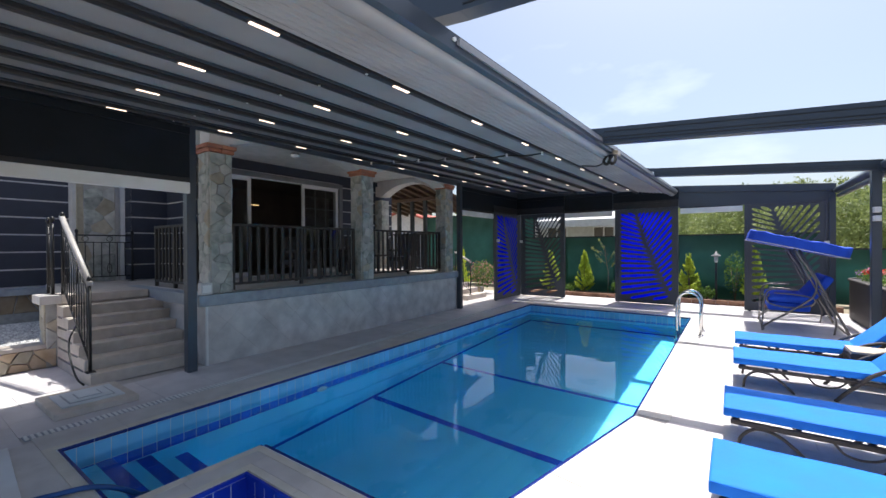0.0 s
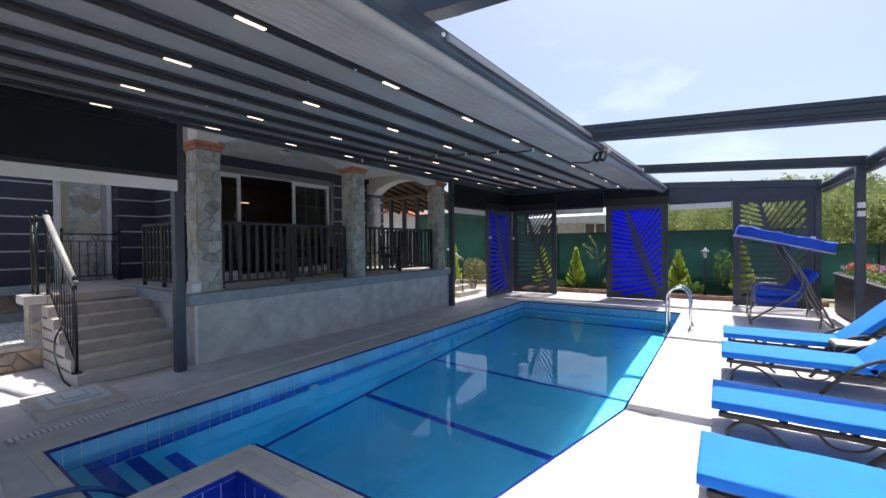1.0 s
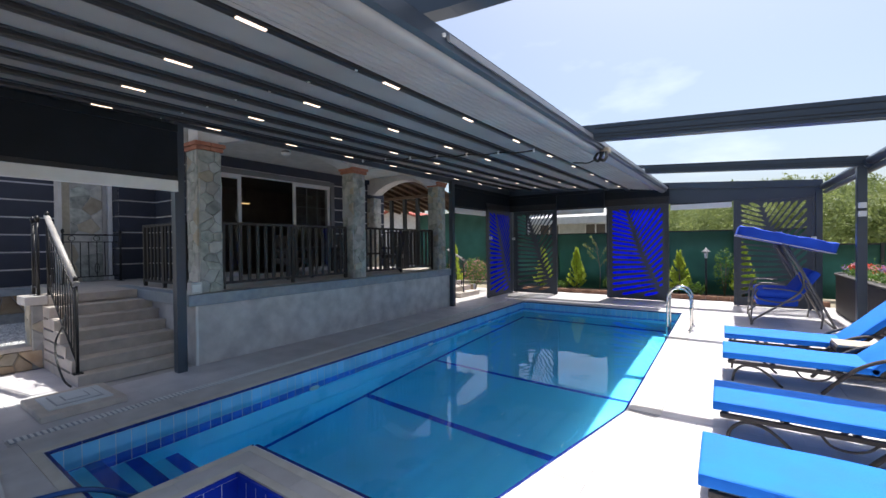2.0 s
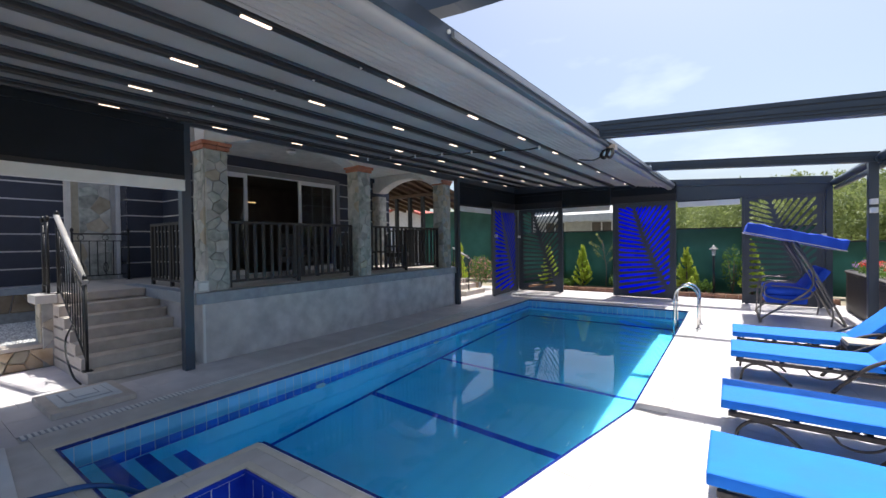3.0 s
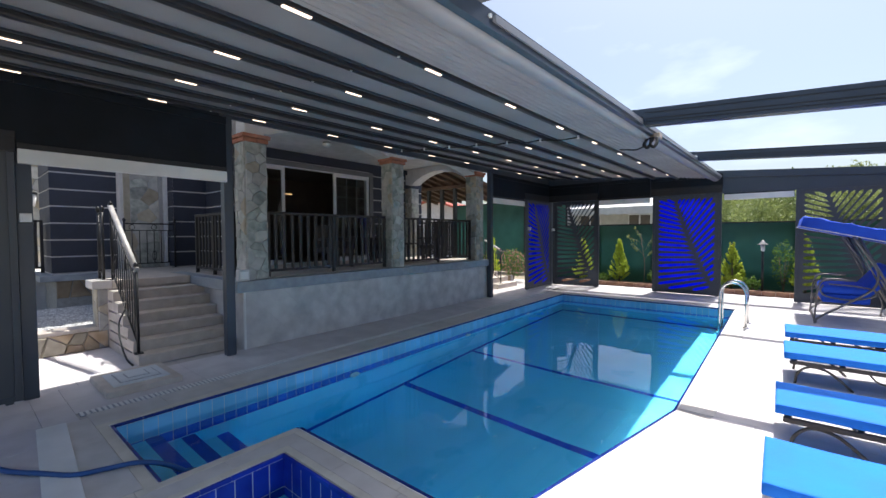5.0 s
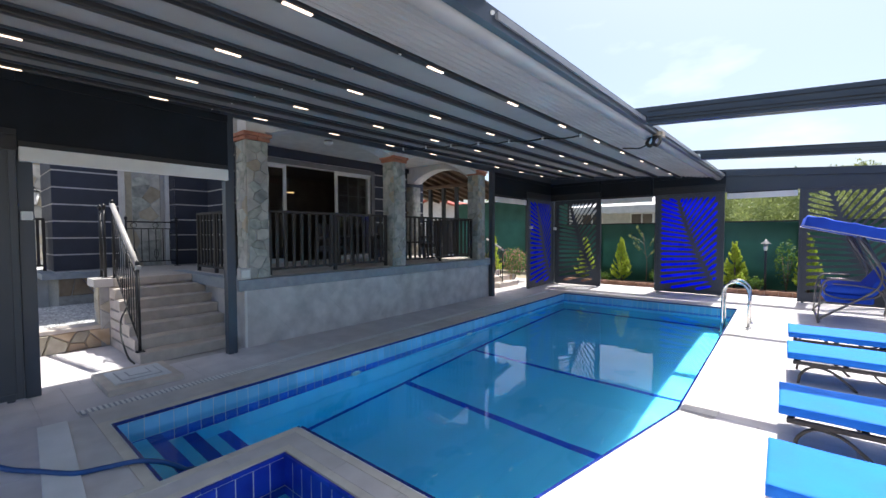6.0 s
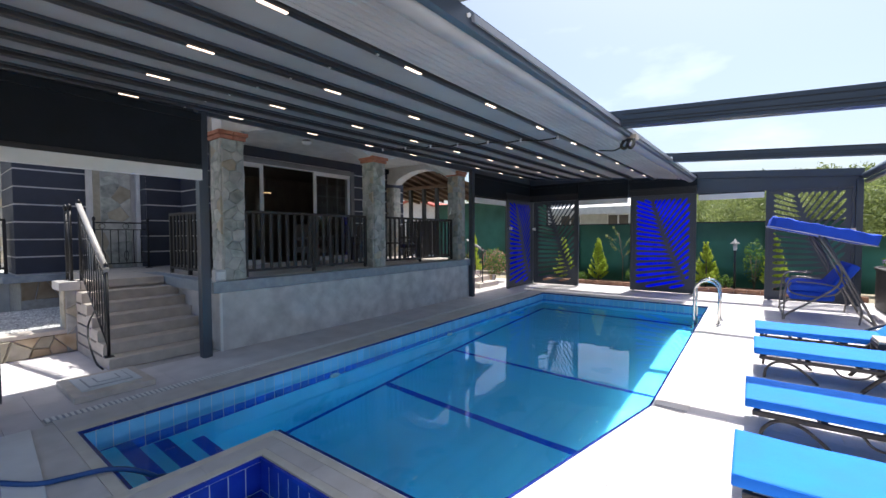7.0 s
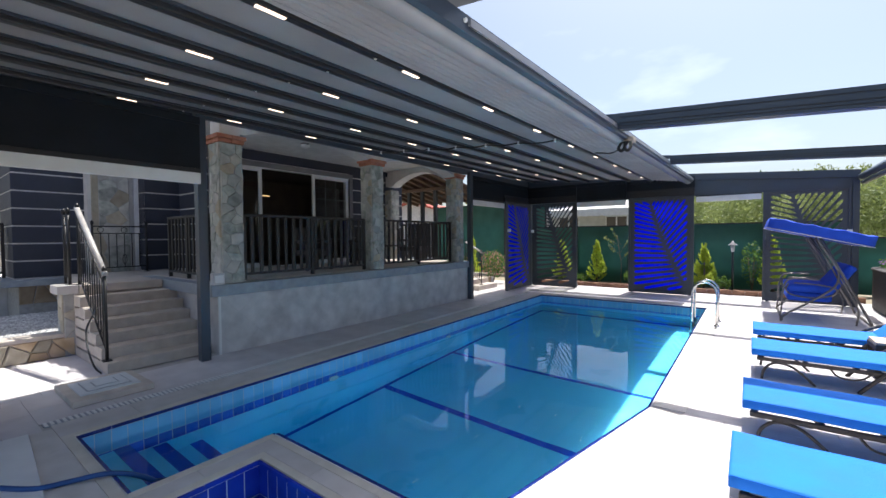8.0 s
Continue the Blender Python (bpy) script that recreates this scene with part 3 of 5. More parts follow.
for xa, xb in zip(TUBES, TUBES[1:]):
    xm = (xa + xb) / 2
    part("wire", bar(curve_pts([(xa + 6.1, 6.1, cloth_z(xa) - 0.10), (xm + 6.1, 6.14, cloth_z(xm) - 0.115), (xb + 6.1, 6.1, cloth_z(xb) - 0.10)], 5), 0.011, 6), M["rubber"], awning, "thin black cable")


# ---- roller screens ----
def roller_screen(a, b, z_top, z_bar, label, deep=0.03, pale=True):
    """A half lowered screen between two points on the plan."""
    a, b = Vector((*a, 0)), Vector((*b, 0))
    ob = thing("roller_screen", label, "roller screen", "roller screens", at=a)
    ob.rotation_euler = (0, 0, math.atan2(b.y - a.y, b.x - a.x))
    n = (b - a).length
    part("cassette", cube(0.0, n, -0.028, 0.028, z_top - 0.10, z_top, 0.008), M["screen"], ob)
    part("sheet", cube(0.0, n, -0.004, 0.004, z_bar + 0.1, z_top - 0.10), M["screen"], ob, "black woven screen sheet")
    part("bottom_bar", cube(0.005, n - 0.005, -deep, deep, z_bar, z_bar + 0.15, 0.008), M["white"] if pale else M["alu_black"], ob, "pale bottom bar" if pale else "")
    part("pocket", cube(0.005, n - 0.005, -0.018, 0.018, z_bar + 0.15, z_bar + 0.21, 0.004), M["alu_black"], ob)
    return ob


roller_screen((-6.0, 0.53), (-6.0, 2.595), 3.40, 2.488, "black roller screen with a pale bottom bar beside the steps")
roller_screen((-6.14, 9.68), (-6.14, 11.6), 3.44, 2.62, "black roller screen with a pale bottom bar")
roller_screen((-6.14, 11.6), (-6.14, 13.38), 3.44, 2.84, "black roller screen above a blue privacy panel", pale=False)
roller_screen((-6.0, -1.7), (-6.0, 0.53), 3.40, 2.60, "black roller screen above a blue privacy panel", pale=False)
roller_screen((-4.42, 13.36), (-2.93, 13.36), 3.40, 2.66, "black roller screen with a pale bottom bar")
roller_screen((-6.13, 13.36), (-4.44, 13.36), 3.40, 2.84, "black roller screen above a privacy panel", pale=False)
roller_screen((-2.90, 13.36), (-1.14, 13.36), 3.36, 2.84, "black roller screen above the bright blue panel", pale=False)
roller_screen((-1.12, 13.47), (0.33, 13.47), 2.86, 2.64, "rolled up white screen between privacy panels")


# ---- laser cut palm panels ----
def palm_slots(w, h):
    """Slots left and right of a leaf rib, as outlines on the panel."""
    def rib(s):
        return (w * (0.90 - 0.56 * s - 0.05 * math.sin(math.pi * s)), h * (0.07 + 0.90 * s))
    x0, x1, z0, z1 = 0.075 * w, 0.925 * w, 0.035 * h, 0.972 * h
    out = []

    def add(px, pz, ang, wide):
        d = (math.cos(ang), math.sin(ang))
        reach = 9.0
        for lim, c, o in ((x0, d[0], px), (x1, d[0], px), (z0, d[1], pz), (z1, d[1], pz)):
            if abs(c) > 1e-4 and (lim - o) / c > 0:
                reach = min(reach, (lim - o) / c)
        a = 0.03
        if reach < 0.14 or not (x0 < px < x1 and z0 < pz < z1):
            return
        n = (-d[1], d[0])
        prof = ((a, 0.004), (a + 0.18 * (reach - a), wide * 0.8), (a + 0.65 * (reach - a), wide), (reach - 0.05, wide * 0.9), (reach, wide * 0.25))
        loop = [(px + d[0] * s + n[0] * v, pz + d[1] * s + n[1] * v) for s, v in prof]
        loop += [(px + d[0] * s - n[0] * v, pz + d[1] * s - n[1] * v) for s, v in reversed(prof)]
        out.append(loop)
    for k in range(20):
        s = 0.012 + k * 0.0495
        px, pz = rib(s)
        add(px - 0.012, pz, radians(197 - 46 * s), 0.043)
    for k in range(19):
        s = 0.02 + k * 0.051
        px, pz = rib(s)
        add(px + 0.012, pz, radians(38 + 28 * s), 0.038)
    return out


def panel_sheet(w, h):
    bm = bmesh.new()
    edges = []
    for loop in ([(0, 0), (w, 0), (w, h), (0, h)], *palm_slots(w, h)):
        vs = [bm.verts.new((x, 0, z)) for x, z in loop]
        edges += [bm.edges.new((vs[i], vs[(i + 1) % len(vs)])) for i in range(len(vs))]
    bmesh.ops.triangle_fill(bm, edges=edges, use_beauty=True, normal=(0, -1, 0))
    bmesh.ops.solidify(bm, geom=bm.faces[:], thickness=0.006)
    bmesh.ops.recalc_face_normals(bm, faces=bm.faces[:])
    return bm


def privacy_panel(a, b, label, blue, h=2.815):
    a, b = Vector((*a, 0.02)), Vector((*b, 0.02))
    ob = thing("privacy_panel", label, "privacy panel", "privacy panels", at=a)
    ob.rotation_euler = (0, 0, math.atan2(b.y - a.y, b.x - a.x))
    w = (b - a).length
    part("cut_sheet", panel_sheet(w - 0.08, h - 0.06), M["panel"], ob, "dark sheet with palm leaf slots").location = (0.04, -0.012, 0.03)
    for n, g in (("stile", (0, 0.06)), ("stile", (w - 0.06, w))):
        part(n, cube(g[0], g[1], -0.03, 0.03, 0, h, 0.005), M["panel"], ob)
    for g in ((0, 0.06), (h - 0.06, h)):
        part("cross_rail", cube(0.06, w - 0.06, -0.028, 0.028, g[0], g[1], 0.004), M["panel"], ob)
    for x in (0.1, w - 0.1):
        part("foot", cube(x - 0.03, x + 0.03, -0.03, 0.03, -0.02, 0.0), M["panel"], ob)
    if blue:
        part("acrylic_sheet", cube(0.06, w - 0.06, 0.010, 0.016, 0.06, h - 0.06), M["acrylic"], ob, "bright blue acrylic backing")
    return ob


privacy_panel((-6.02, 13.46), (-4.45, 13.46), "dark metal privacy panel with open palm leaf cuts", False)
privacy_panel((-2.87, 13.46), (-1.16, 13.46), "dark metal palm leaf panel backed with bright blue acrylic", True)
privacy_panel((0.36, 13.46), (1.995, 13.46), "dark metal privacy panel with palm cuts behind the swing", False, 2.81)
privacy_panel((-6.06, 11.53), (-6.06, 13.36), "dark metal palm leaf panel backed with dim blue acrylic", True)
privacy_panel((-6.06, -1.70), (-6.06, 0.515), "dark metal palm leaf panel backed with blue acrylic by the steps", True)


def socket(x, y, z, face, parent_label):
    ob = thing("socket_box", parent_label, "switch", "small white boxes", at=(x, y, z))
    part("plate", cube(-0.045, 0.045, -0.045, 0.045, -0.045, 0.045, 0.006), M["white"], ob)
    part("cover", cube(-0.03, 0.03, -0.05, 0.05, -0.03, 0.03, 0.004) if face == "y" else cube(-0.05, 0.05, -0.03, 0.03, -0.03, 0.03, 0.004), M["frame_white"], ob)


socket(-6.02, 11.7, 1.92, "x", "small white switch box on a dark panel")
socket(-6.0, 13.40, 1.90, "y", "small white switch box on a dark panel")
socket(1.96, 13.40, 1.78, "y", "small white switch box on a dark panel")
socket(2.02, 9.49, 2.30, "y", "small white switch box on a dark post")
socket(2.02, 9.49, 2.16, "y", "small white switch box on a dark post")
socket(-6.03, 0.58, 1.93, "x", "small white switch box beside the steps")

# ---- stone facing ----
def cells(w, h, size, seed):
    """Irregular stones that fill a w by h face."""
    r = random.Random(seed)
    sx, sy = size if isinstance(size, tuple) else (size, size)
    size = max(sx, sy)
    nx, ny = max(1, round(w / sx)), max(1, round(h / sy))
    pts = [((i + 0.5 + r.uniform(-0.38, 0.38) + (0.25 if j % 2 else -0.25)) * w / nx, (j + 0.5 + r.uniform(-0.34, 0.34)) * h / ny) for j in range(ny) for i in range(nx)]
    for i, p in enumerate(pts):
        poly = [(0, 0), (w, 0), (w, h), (0, h)]
        for j, q in enumerate(pts):
            if i != j and math.hypot(p[0] - q[0], p[1] - q[1]) < size * 3.2:
                poly = clip(poly, ((p[0] + q[0]) / 2, (p[1] + q[1]) / 2), (p[0] - q[0], p[1] - q[1]))
                if len(poly) < 3:
                    break
        if len(poly) > 2:
            yield poly


def stones(parent, origin, along, w, h, size, material, seed, thick=0.03, gap=0.008):
    """Faces a wall: origin, the way along it; the stones stand out to the right of that way."""
    a = Vector((*along, 0)).normalized()
    m0 = Matrix(((a.x, 0, a.y, origin[0]), (a.y, 0, -a.x, origin[1]), (0, 1, 0, origin[2]), (0, 0, 0, 1)))
    r = random.Random(seed + 99)
    for poly in cells(w, h, size, seed):
        poly = inset(poly, gap)
        if len(poly) < 3 or area(poly) < 0.0006:
            continue
        cx, cy = sum(p[0] for p in poly) / len(poly), sum(p[1] for p in poly) / len(poly)
        t = thick * r.uniform(0.55, 1.2)
        bm = bmesh.new()
        rings = []
        for f, z in ((1.0, 0.0), (1.0, t * 0.55), (0.88, t)):
            rings.append([bm.verts.new(((p[0] - cx) * f, (p[1] - cy) * f, z)) for p in poly])
        top = bm.verts.new((0, 0, t * 1.03))
        for ra, rb in zip(rings, rings[1:]):
            for i in range(len(poly)):
                j = (i + 1) % len(poly)
                bm.faces.new((ra[i], ra[j], rb[j], rb[i]))
        for i in range(len(poly)):
            bm.faces.new((rings[-1][i], rings[-1][(i + 1) % len(poly)], top))
        piece("stone", mesh_of("stone", bm, r.choice(material) if isinstance(material, list) else material), parent, m0 @ Matrix.Translation((cx, cy, 0)))


MIX = [M["stone"], M["stone"], M["stone"], M["stone_pale"], M["stone_pale"], M["stone_pale"], M["stone_tan"]]

# ---- terrace ----
TZ = 1.05
terrace = setting("terrace", cube(-8.95, -6.22, 2.90, 9.60, -0.02, 0.88), M["plaster"], "raised veranda base clad in pale marble", "terrace")
# marble squares laid on the diagonal, cut at the edges
def diagonal_facing(width, height, side, m):
    c = side / math.sqrt(2)
    for i in range(-1, int(width / c) + 2):
        for j in range(-1, int(height / c) + 2):
            if (i + j) % 2:
                continue
            q = [(i * c, j * c - c), (i * c + c, j * c), (i * c, j * c + c), (i * c - c, j * c)]
            for p, nrm in (((0, 0), (1, 0)), ((0, 0), (0, 1)), ((width, height), (-1, 0)), ((width, height), (0, -1))):
                q = clip(q, p, nrm) if len(q) > 2 else []
            if len(q) > 2 and area(q) > 0.003:
                q = inset(q, 0.0005)
                if len(q) > 2 and area(q) > 0.002:
                    piece("marble_slab", mesh_of("marble_slab", raised(q, 0.0, 0.016, 0.0008), M["marble"]), terrace, m)


diagonal_facing(6.7, 0.88, 0.42, Matrix(((0, 0, 1, -6.22), (1, 0, 0, 2.90), (0, 1, 0, 0), (0, 0, 0, 1))))
diagonal_facing(2.6, 0.88, 0.42, Matrix(((1, 0, 0, -8.83), (0, 0, -1, 2.90), (0, 1, 0, 0), (0, 0, 0, 1))))
part("corner_strip", cube(-6.225, -6.195, 2.886, 2.916, 0.0, 0.87), M["white"], terrace, "white corner strip")
part("ledge", cube(-8.95, -6.12, 2.76, 9.72, 0.88, TZ, 0.012), M["slab"], terrace, "grey stone ledge slab")
part("veranda_floor", cube(-8.95, -6.35, 2.95, 9.5, TZ, TZ + 0.012), M["step"], terrace, "beige veranda tiles")


def column(y, x=-6.38, w=0.36, top=3.17, seed=1, capped=True, label="rubble stone clad column with a terracotta brick cap"):
    ob = thing("stone_column", label, "column", "veranda columns", at=(x, y, TZ))
    h = top - TZ
    part("core", cube(-w / 2 + 0.02, w / 2 - 0.02, -w / 2 + 0.02, w / 2 - 0.02, 0, h), M["mortar"], ob)
    k = w / 2 - 0.02
    for n, (o, al) in enumerate((((k, -k), (0, 1)), ((-k, -k), (1, 0)), ((k, k), (-1, 0)), ((-k, k), (0, -1)))):
        stones(ob, (*o, 0.0), al, 2 * k, h, 0.155, MIX, seed * 10 + n, 0.024, 0.0015)
    for z, g in ((h, 0.02), (h + 0.062, 0.045)) if capped else ():
        me = mesh_of("cap_brick", cube(0.004, (w + 2 * g) / 2 - 0.004, 0.004, (w + 2 * g) / 2 - 0.004, 0.003, 0.058, 0.004), M["brick"])
        for a in (0, 1):
            for b in (0, 1):
                piece("cap_brick", me, ob, Matrix.Translation((-w / 2 - g + a * (w / 2 + g), -w / 2 - g + b * (w / 2 + g), z)))
    part("block", cube(-w / 2 + 0.03, w / 2 - 0.03, -w / 2 + 0.03, w / 2 - 0.03, h + 0.125, 3.60 - TZ), M["plaster"], ob, "pale plaster block")
    return ob


column(3.12, seed=1)
column(6.17, top=3.24, seed=2)
column(9.23, top=3.30, seed=3)
column(9.32, x=-8.86, seed=4, capped=False, label="rubble stone clad column against the house wall")
sb = thing("socket_box", "white junction box at the foot of a column", "switch", "small white boxes", at=(-6.20, 2.88, TZ))
part("box", cube(-0.06, 0.05, -0.08, 0.08, 0, 0.17, 0.008), M["plaster"], sb)
part("cover", cube(0.05, 0.056, -0.06, 0.06, 0.03, 0.14, 0.002), M["white"], sb)


def arch(a, b, z_spring, rise, z_top, axis, w0, w1, name, n=18):
    """A beam with an arched underside from a to b."""
    pts = []
    for k in range(n + 1):
        f = k / n
        pts.append((a + (b - a) * f, z_spring + rise * math.sin(math.pi * f) ** 0.8))
    return setting(name, prism([(a - 0.2, z_top), (a - 0.2, z_spring)] + pts + [(b + 0.2, z_spring), (b + 0.2, z_top)], axis, w0, w1), M["plaster"],
                   "pale plaster arched beam over the veranda", "beam")


arch(3.36, 5.96, 3.34, 0.22, 3.75, "x", -6.58, -6.24, "beam_1")
arch(6.38, 9.04, 3.33, 0.22, 3.75, "x", -6.58, -6.24, "beam_2")
arch(-8.64, -6.62, 3.28, 0.32, 3.75, "y", 9.14, 9.5, "beam_3")
setting("ceiling", cube(-8.95, -6.30, 2.85, 9.55, 3.76, 3.86), M["plaster"], "pale plaster veranda ceiling", "ceiling")
lamp = thing("ceiling_lamp", "round white ceiling lamp under the veranda", "ceiling lamp", at=(-7.56, 5.35, 3.60))
part("base", bar([(0, 0, 0.16), (0, 0, 0.12)], 0.085, 18), M["frame_grey"], lamp)
part("shade", bar([(0, 0, 0.12), (0, 0, 0.09), (0, 0, 0.06)], [0.10, 0.09, 0.05], 18), M["frame_white"], lamp)


def railing(a, b, z, label, h=1.08, gap=0.15, group="veranda railings"):
    a, b = Vector((*a, z)), Vector((*b, z))
    n = (b - a).length
    ob = thing("railing", label, "railing", group, at=a)
    ob.rotation_euler = (0, 0, math.atan2(b.y - a.y, b.x - a.x))
    part("top_rail", cube(0, n, -0.03, 0.03, h - 0.045, h, 0.008), M["rail_wood"], ob)
    part("bottom_rail", cube(0, n, -0.022, 0.022, 0.09, 0.13, 0.005), M["rail_wood"], ob)
    k = max(2, round(n / gap))
    me = mesh_of("baluster", cube(-0.024, 0.024, -0.012, 0.012, 0.13, h - 0.045), M["rail_wood"])
    for i in range(1, k):
        piece("baluster", me, ob, Matrix.Translation((n * i / k, 0, 0)))
    for x in (0.02, n / 2, n - 0.02):
        part("post", cube(x - 0.025, x + 0.025, -0.025, 0.025, 0.0, h - 0.045), M["rail_wood"], ob)
    return ob


railing((-6.40, 3.37), (-6.40, 5.95), TZ, "dark vertical bar railing between stone columns")
railing((-6.40, 6.39), (-6.40, 9.03), TZ, "dark vertical bar railing between stone columns")
railing((-8.30, 3.0), (-6.72, 3.0), TZ, "dark vertical bar railing beside the steps")
railing((-8.45, 9.35), (-6.70, 9.35), TZ, "dark vertical bar railing at the veranda end")


# ---- house ----
def boards(parent, origin, along, w, z0, z1, h=0.335, gap=0.028, name="siding_board"):
    a = Vector((*along, 0)).normalized()
    turn = Matrix.Rotation(math.atan2(a.y, a.x), 4, "Z")
    k = max(1, round((z1 - z0) / h))
    hh = (z1 - z0) / k
    me = mesh_of(name, cube(0.0, w, -0.014, 0.0, gap / 2, hh - gap / 2, 0.004), M["navy"])
    for j in range(k):
        piece(name, me, parent, Matrix.Translation((origin[0], origin[1], z0 + j * hh)) @ turn)


HZ = 6.2
house = thing("house", "navy plastered house with pale grooves and stone pilasters", "house")
wx = -8.95
# wall with the sliding door opening (y 4.62 to 7.72, up to 3.30)
for y0, y1, z0, z1 in ((4.0, 4.62, 0, HZ), (7.72, 9.9, 0, HZ), (4.62, 7.72, 3.38, HZ), (4.62, 7.72, 0, 1.06)):
    part("wall", cube(wx - 0.25, wx - 0.015, y0, y1, z0, z1), M["plaster"], house)
for y0, y1, z0, z1 in ((4.0, 4.62, TZ, 3.76), (7.72, 9.9, TZ, 3.76), (4.62, 7.72, 3.50, 3.76)):
    boards(house, (wx - 0.015, y0), (0, 1), y1 - y0, z0, z1)
part("wall", cube(-10.45, wx - 0.25, 3.97, 4.2, 0, HZ), M["plaster"], house)
boards(house, (-10.40, 3.97), (1, 0), 1.46, TZ, 4.1)
part("wall", cube(-10.60, -10.40, 3.30, 3.97, 0, HZ), M["plaster"], house)
boards(house, (-10.40, 3.28), (0, 1), 0.69, TZ, 4.1)
boards(house, (-10.75, 3.28), (1, 0), 0.35, TZ, 4.1)
part("wall", cube(-11.1, -10.75, 2.4, 4.2, 0, HZ), M["plaster"], house)
part("roof_slab", cube(-12.6, -8.6, 1.3, 10.3, HZ, HZ + 0.25), M["plaster"], house)
part("back_wall", cube(-12.6, -12.4, 1.38, 10.2, 0, HZ), M["plaster"], house)
part("side_wall", cube(-12.4, -9.2, 9.9, 10.1, 0, HZ), M["plaster"], house)
bay = part("bay_wall", cube(-12.4, -11.02, 1.36, 2.42, 0.98, HZ), M["plaster"], house)
boards(bay, (-11.02, 1.345), (0, 1), 1.09, 1.0, 4.7)
boards(bay, (-12.4, 1.36), (1, 0), 1.39, 1.0, 4.7)
part("bay_slab", cube(-12.45, -10.80, 1.15, 2.5, 0.86, 0.98, 0.012), M["slab"], house, "grey stone plinth slab")
bp = part("bay_plinth", cube(-12.4, -11.0, 1.4, 2.42, -0.02, 0.86), M["mortar"], house)
stones(bp, (-11.0, 1.4, 0.5), (0, 1), 1.02, 0.36, 0.26, M["stone_warm"], 61)
pil = part("stone_pilaster", cube(-10.76, -10.66, 2.56, 3.08, TZ, 4.3), M["mortar"], house, "rubble stone pilaster beside the door")
stones(pil, (-10.66, 2.56, TZ), (0, 1), 0.52, 3.2, 0.25, MIX, 71, 0.016, 0.004)
part("trim_post", cube(-10.76, -10.68, 2.46, 2.56, TZ, 4.3), M["stone_tan"], house)

door = thing("entrance_door", "white framed glazed entrance door of the house", "door", at=(-10.74, 3.29, TZ))
for y in (-0.11, 0.03):
    part("jamb", cube(0, 0.06, y, y + 0.08, 0, 2.5, 0.005), M["frame_white"], door)
part("head", cube(0, 0.06, -0.05, 0.06, 2.45, 2.5), M["frame_white"], door)
part("pane", cube(0.02, 0.03, -0.05, 0.06, 0.1, 2.45), M["glass"], door)
part("bottom_rail", cube(0, 0.06, -0.05, 0.06, 0.0, 0.1), M["frame_white"], door)

# sliding door in the veranda wall
win = setting("window_1", cube(wx - 0.06, wx + 0.015, 4.50, 4.62, 1.06, 3.50), M["frame_grey"], "white framed sliding veranda door, partly open", "window")
part("surround", cube(wx - 0.06, wx + 0.015, 7.72, 7.84, 1.06, 3.50), M["frame_grey"], win)
part("surround", cube(wx - 0.06, wx + 0.015, 4.62, 7.72, 3.38, 3.50), M["frame_grey"], win)


def sash(y0, y1, x, glazed=True, bars=False):
    fr_ = part("sash", cube(x - 0.025, x + 0.025, y0, y0 + 0.08, 1.07, 3.36, 0.006), M["frame_white"], win)
    part("stile", cube(x - 0.025, x + 0.025, y1 - 0.08, y1, 1.07, 3.36, 0.006), M["frame_white"], fr_)
    part("head", cube(x - 0.025, x + 0.025, y0 + 0.08, y1 - 0.08, 3.28, 3.36), M["frame_white"], fr_)
    part("bottom_rail", cube(x - 0.025, x + 0.025, y0 + 0.08, y1 - 0.08, 1.07, 1.17), M["frame_white"], fr_)
    if glazed:
        part("pane", cube(x - 0.004, x + 0.004, y0 + 0.08, y1 - 0.08, 1.17, 3.28), M["glass"], fr_)
    if bars:
        for k in (1, 2, 3):
            z = 1.17 + k * 0.53
            part("glazing_bar", cube(x - 0.010, x + 0.010, y0 + 0.08, y1 - 0.08, z - 0.008, z + 0.008), M["frame_grey"], fr_)
        for f in (1, 2):
            y = y0 + 0.08 + (y1 - y0 - 0.16) * f / 3
            part("glazing_bar", cube(x - 0.009, x + 0.009, y - 0.008, y + 0.008, 1.17, 3.28), M["frame_grey"], fr_)


sash(4.63, 5.16, wx - 0.05)
sash(6.53, 7.71, wx - 0.05, True, True)
part("frame_head", cube(wx - 0.09, wx - 0.01, 4.62, 7.72, 3.36, 3.40), M["frame_white"], win)
part("frame_sill", cube(wx - 0.12, wx + 0.02, 4.62, 7.72, 1.05, 1.08), M["frame_white"], win)
# walls, floor and ceiling all carry the room's shade in their tone
room = setting("wall_room", cube(-12.0, -11.9, 4.25, 9.8, 1.0, 3.6), M["indoor_shade"], "room behind the veranda door, its dimness put into dark surfaces", "wall")
part("room_side", cube(-11.9, -9.2, 4.22, 4.30, 1.0, 3.6), M["indoor_shade"], room)
part("room_side", cube(-11.9, -9.2, 9.75, 9.85, 1.0, 3.6), M["indoor_shade"], room)
part("room_floor", cube(-11.9, -9.2, 4.3, 9.75, 1.0, 1.06), M["indoor_shade"], room)
part("room_ceiling", cube(-11.9, -9.2, 4.3, 9.75, 3.5, 3.6), M["indoor_shade"], room)
rl = thing("pendant_lamp", "small warm pendant lamp inside the room", "lamp", at=(-11.0, 6.4, 2.95))
part("shade", bar([(0, -0.12, 0), (0, 0.12, 0)], 0.016, 10), glow("warm lamp", (1.0, 0.62, 0.25), 0.7), rl)
part("cord", bar([(0, 0, 0.02), (0, 0, 0.55)], 0.006, 6), M["rubber"], rl)

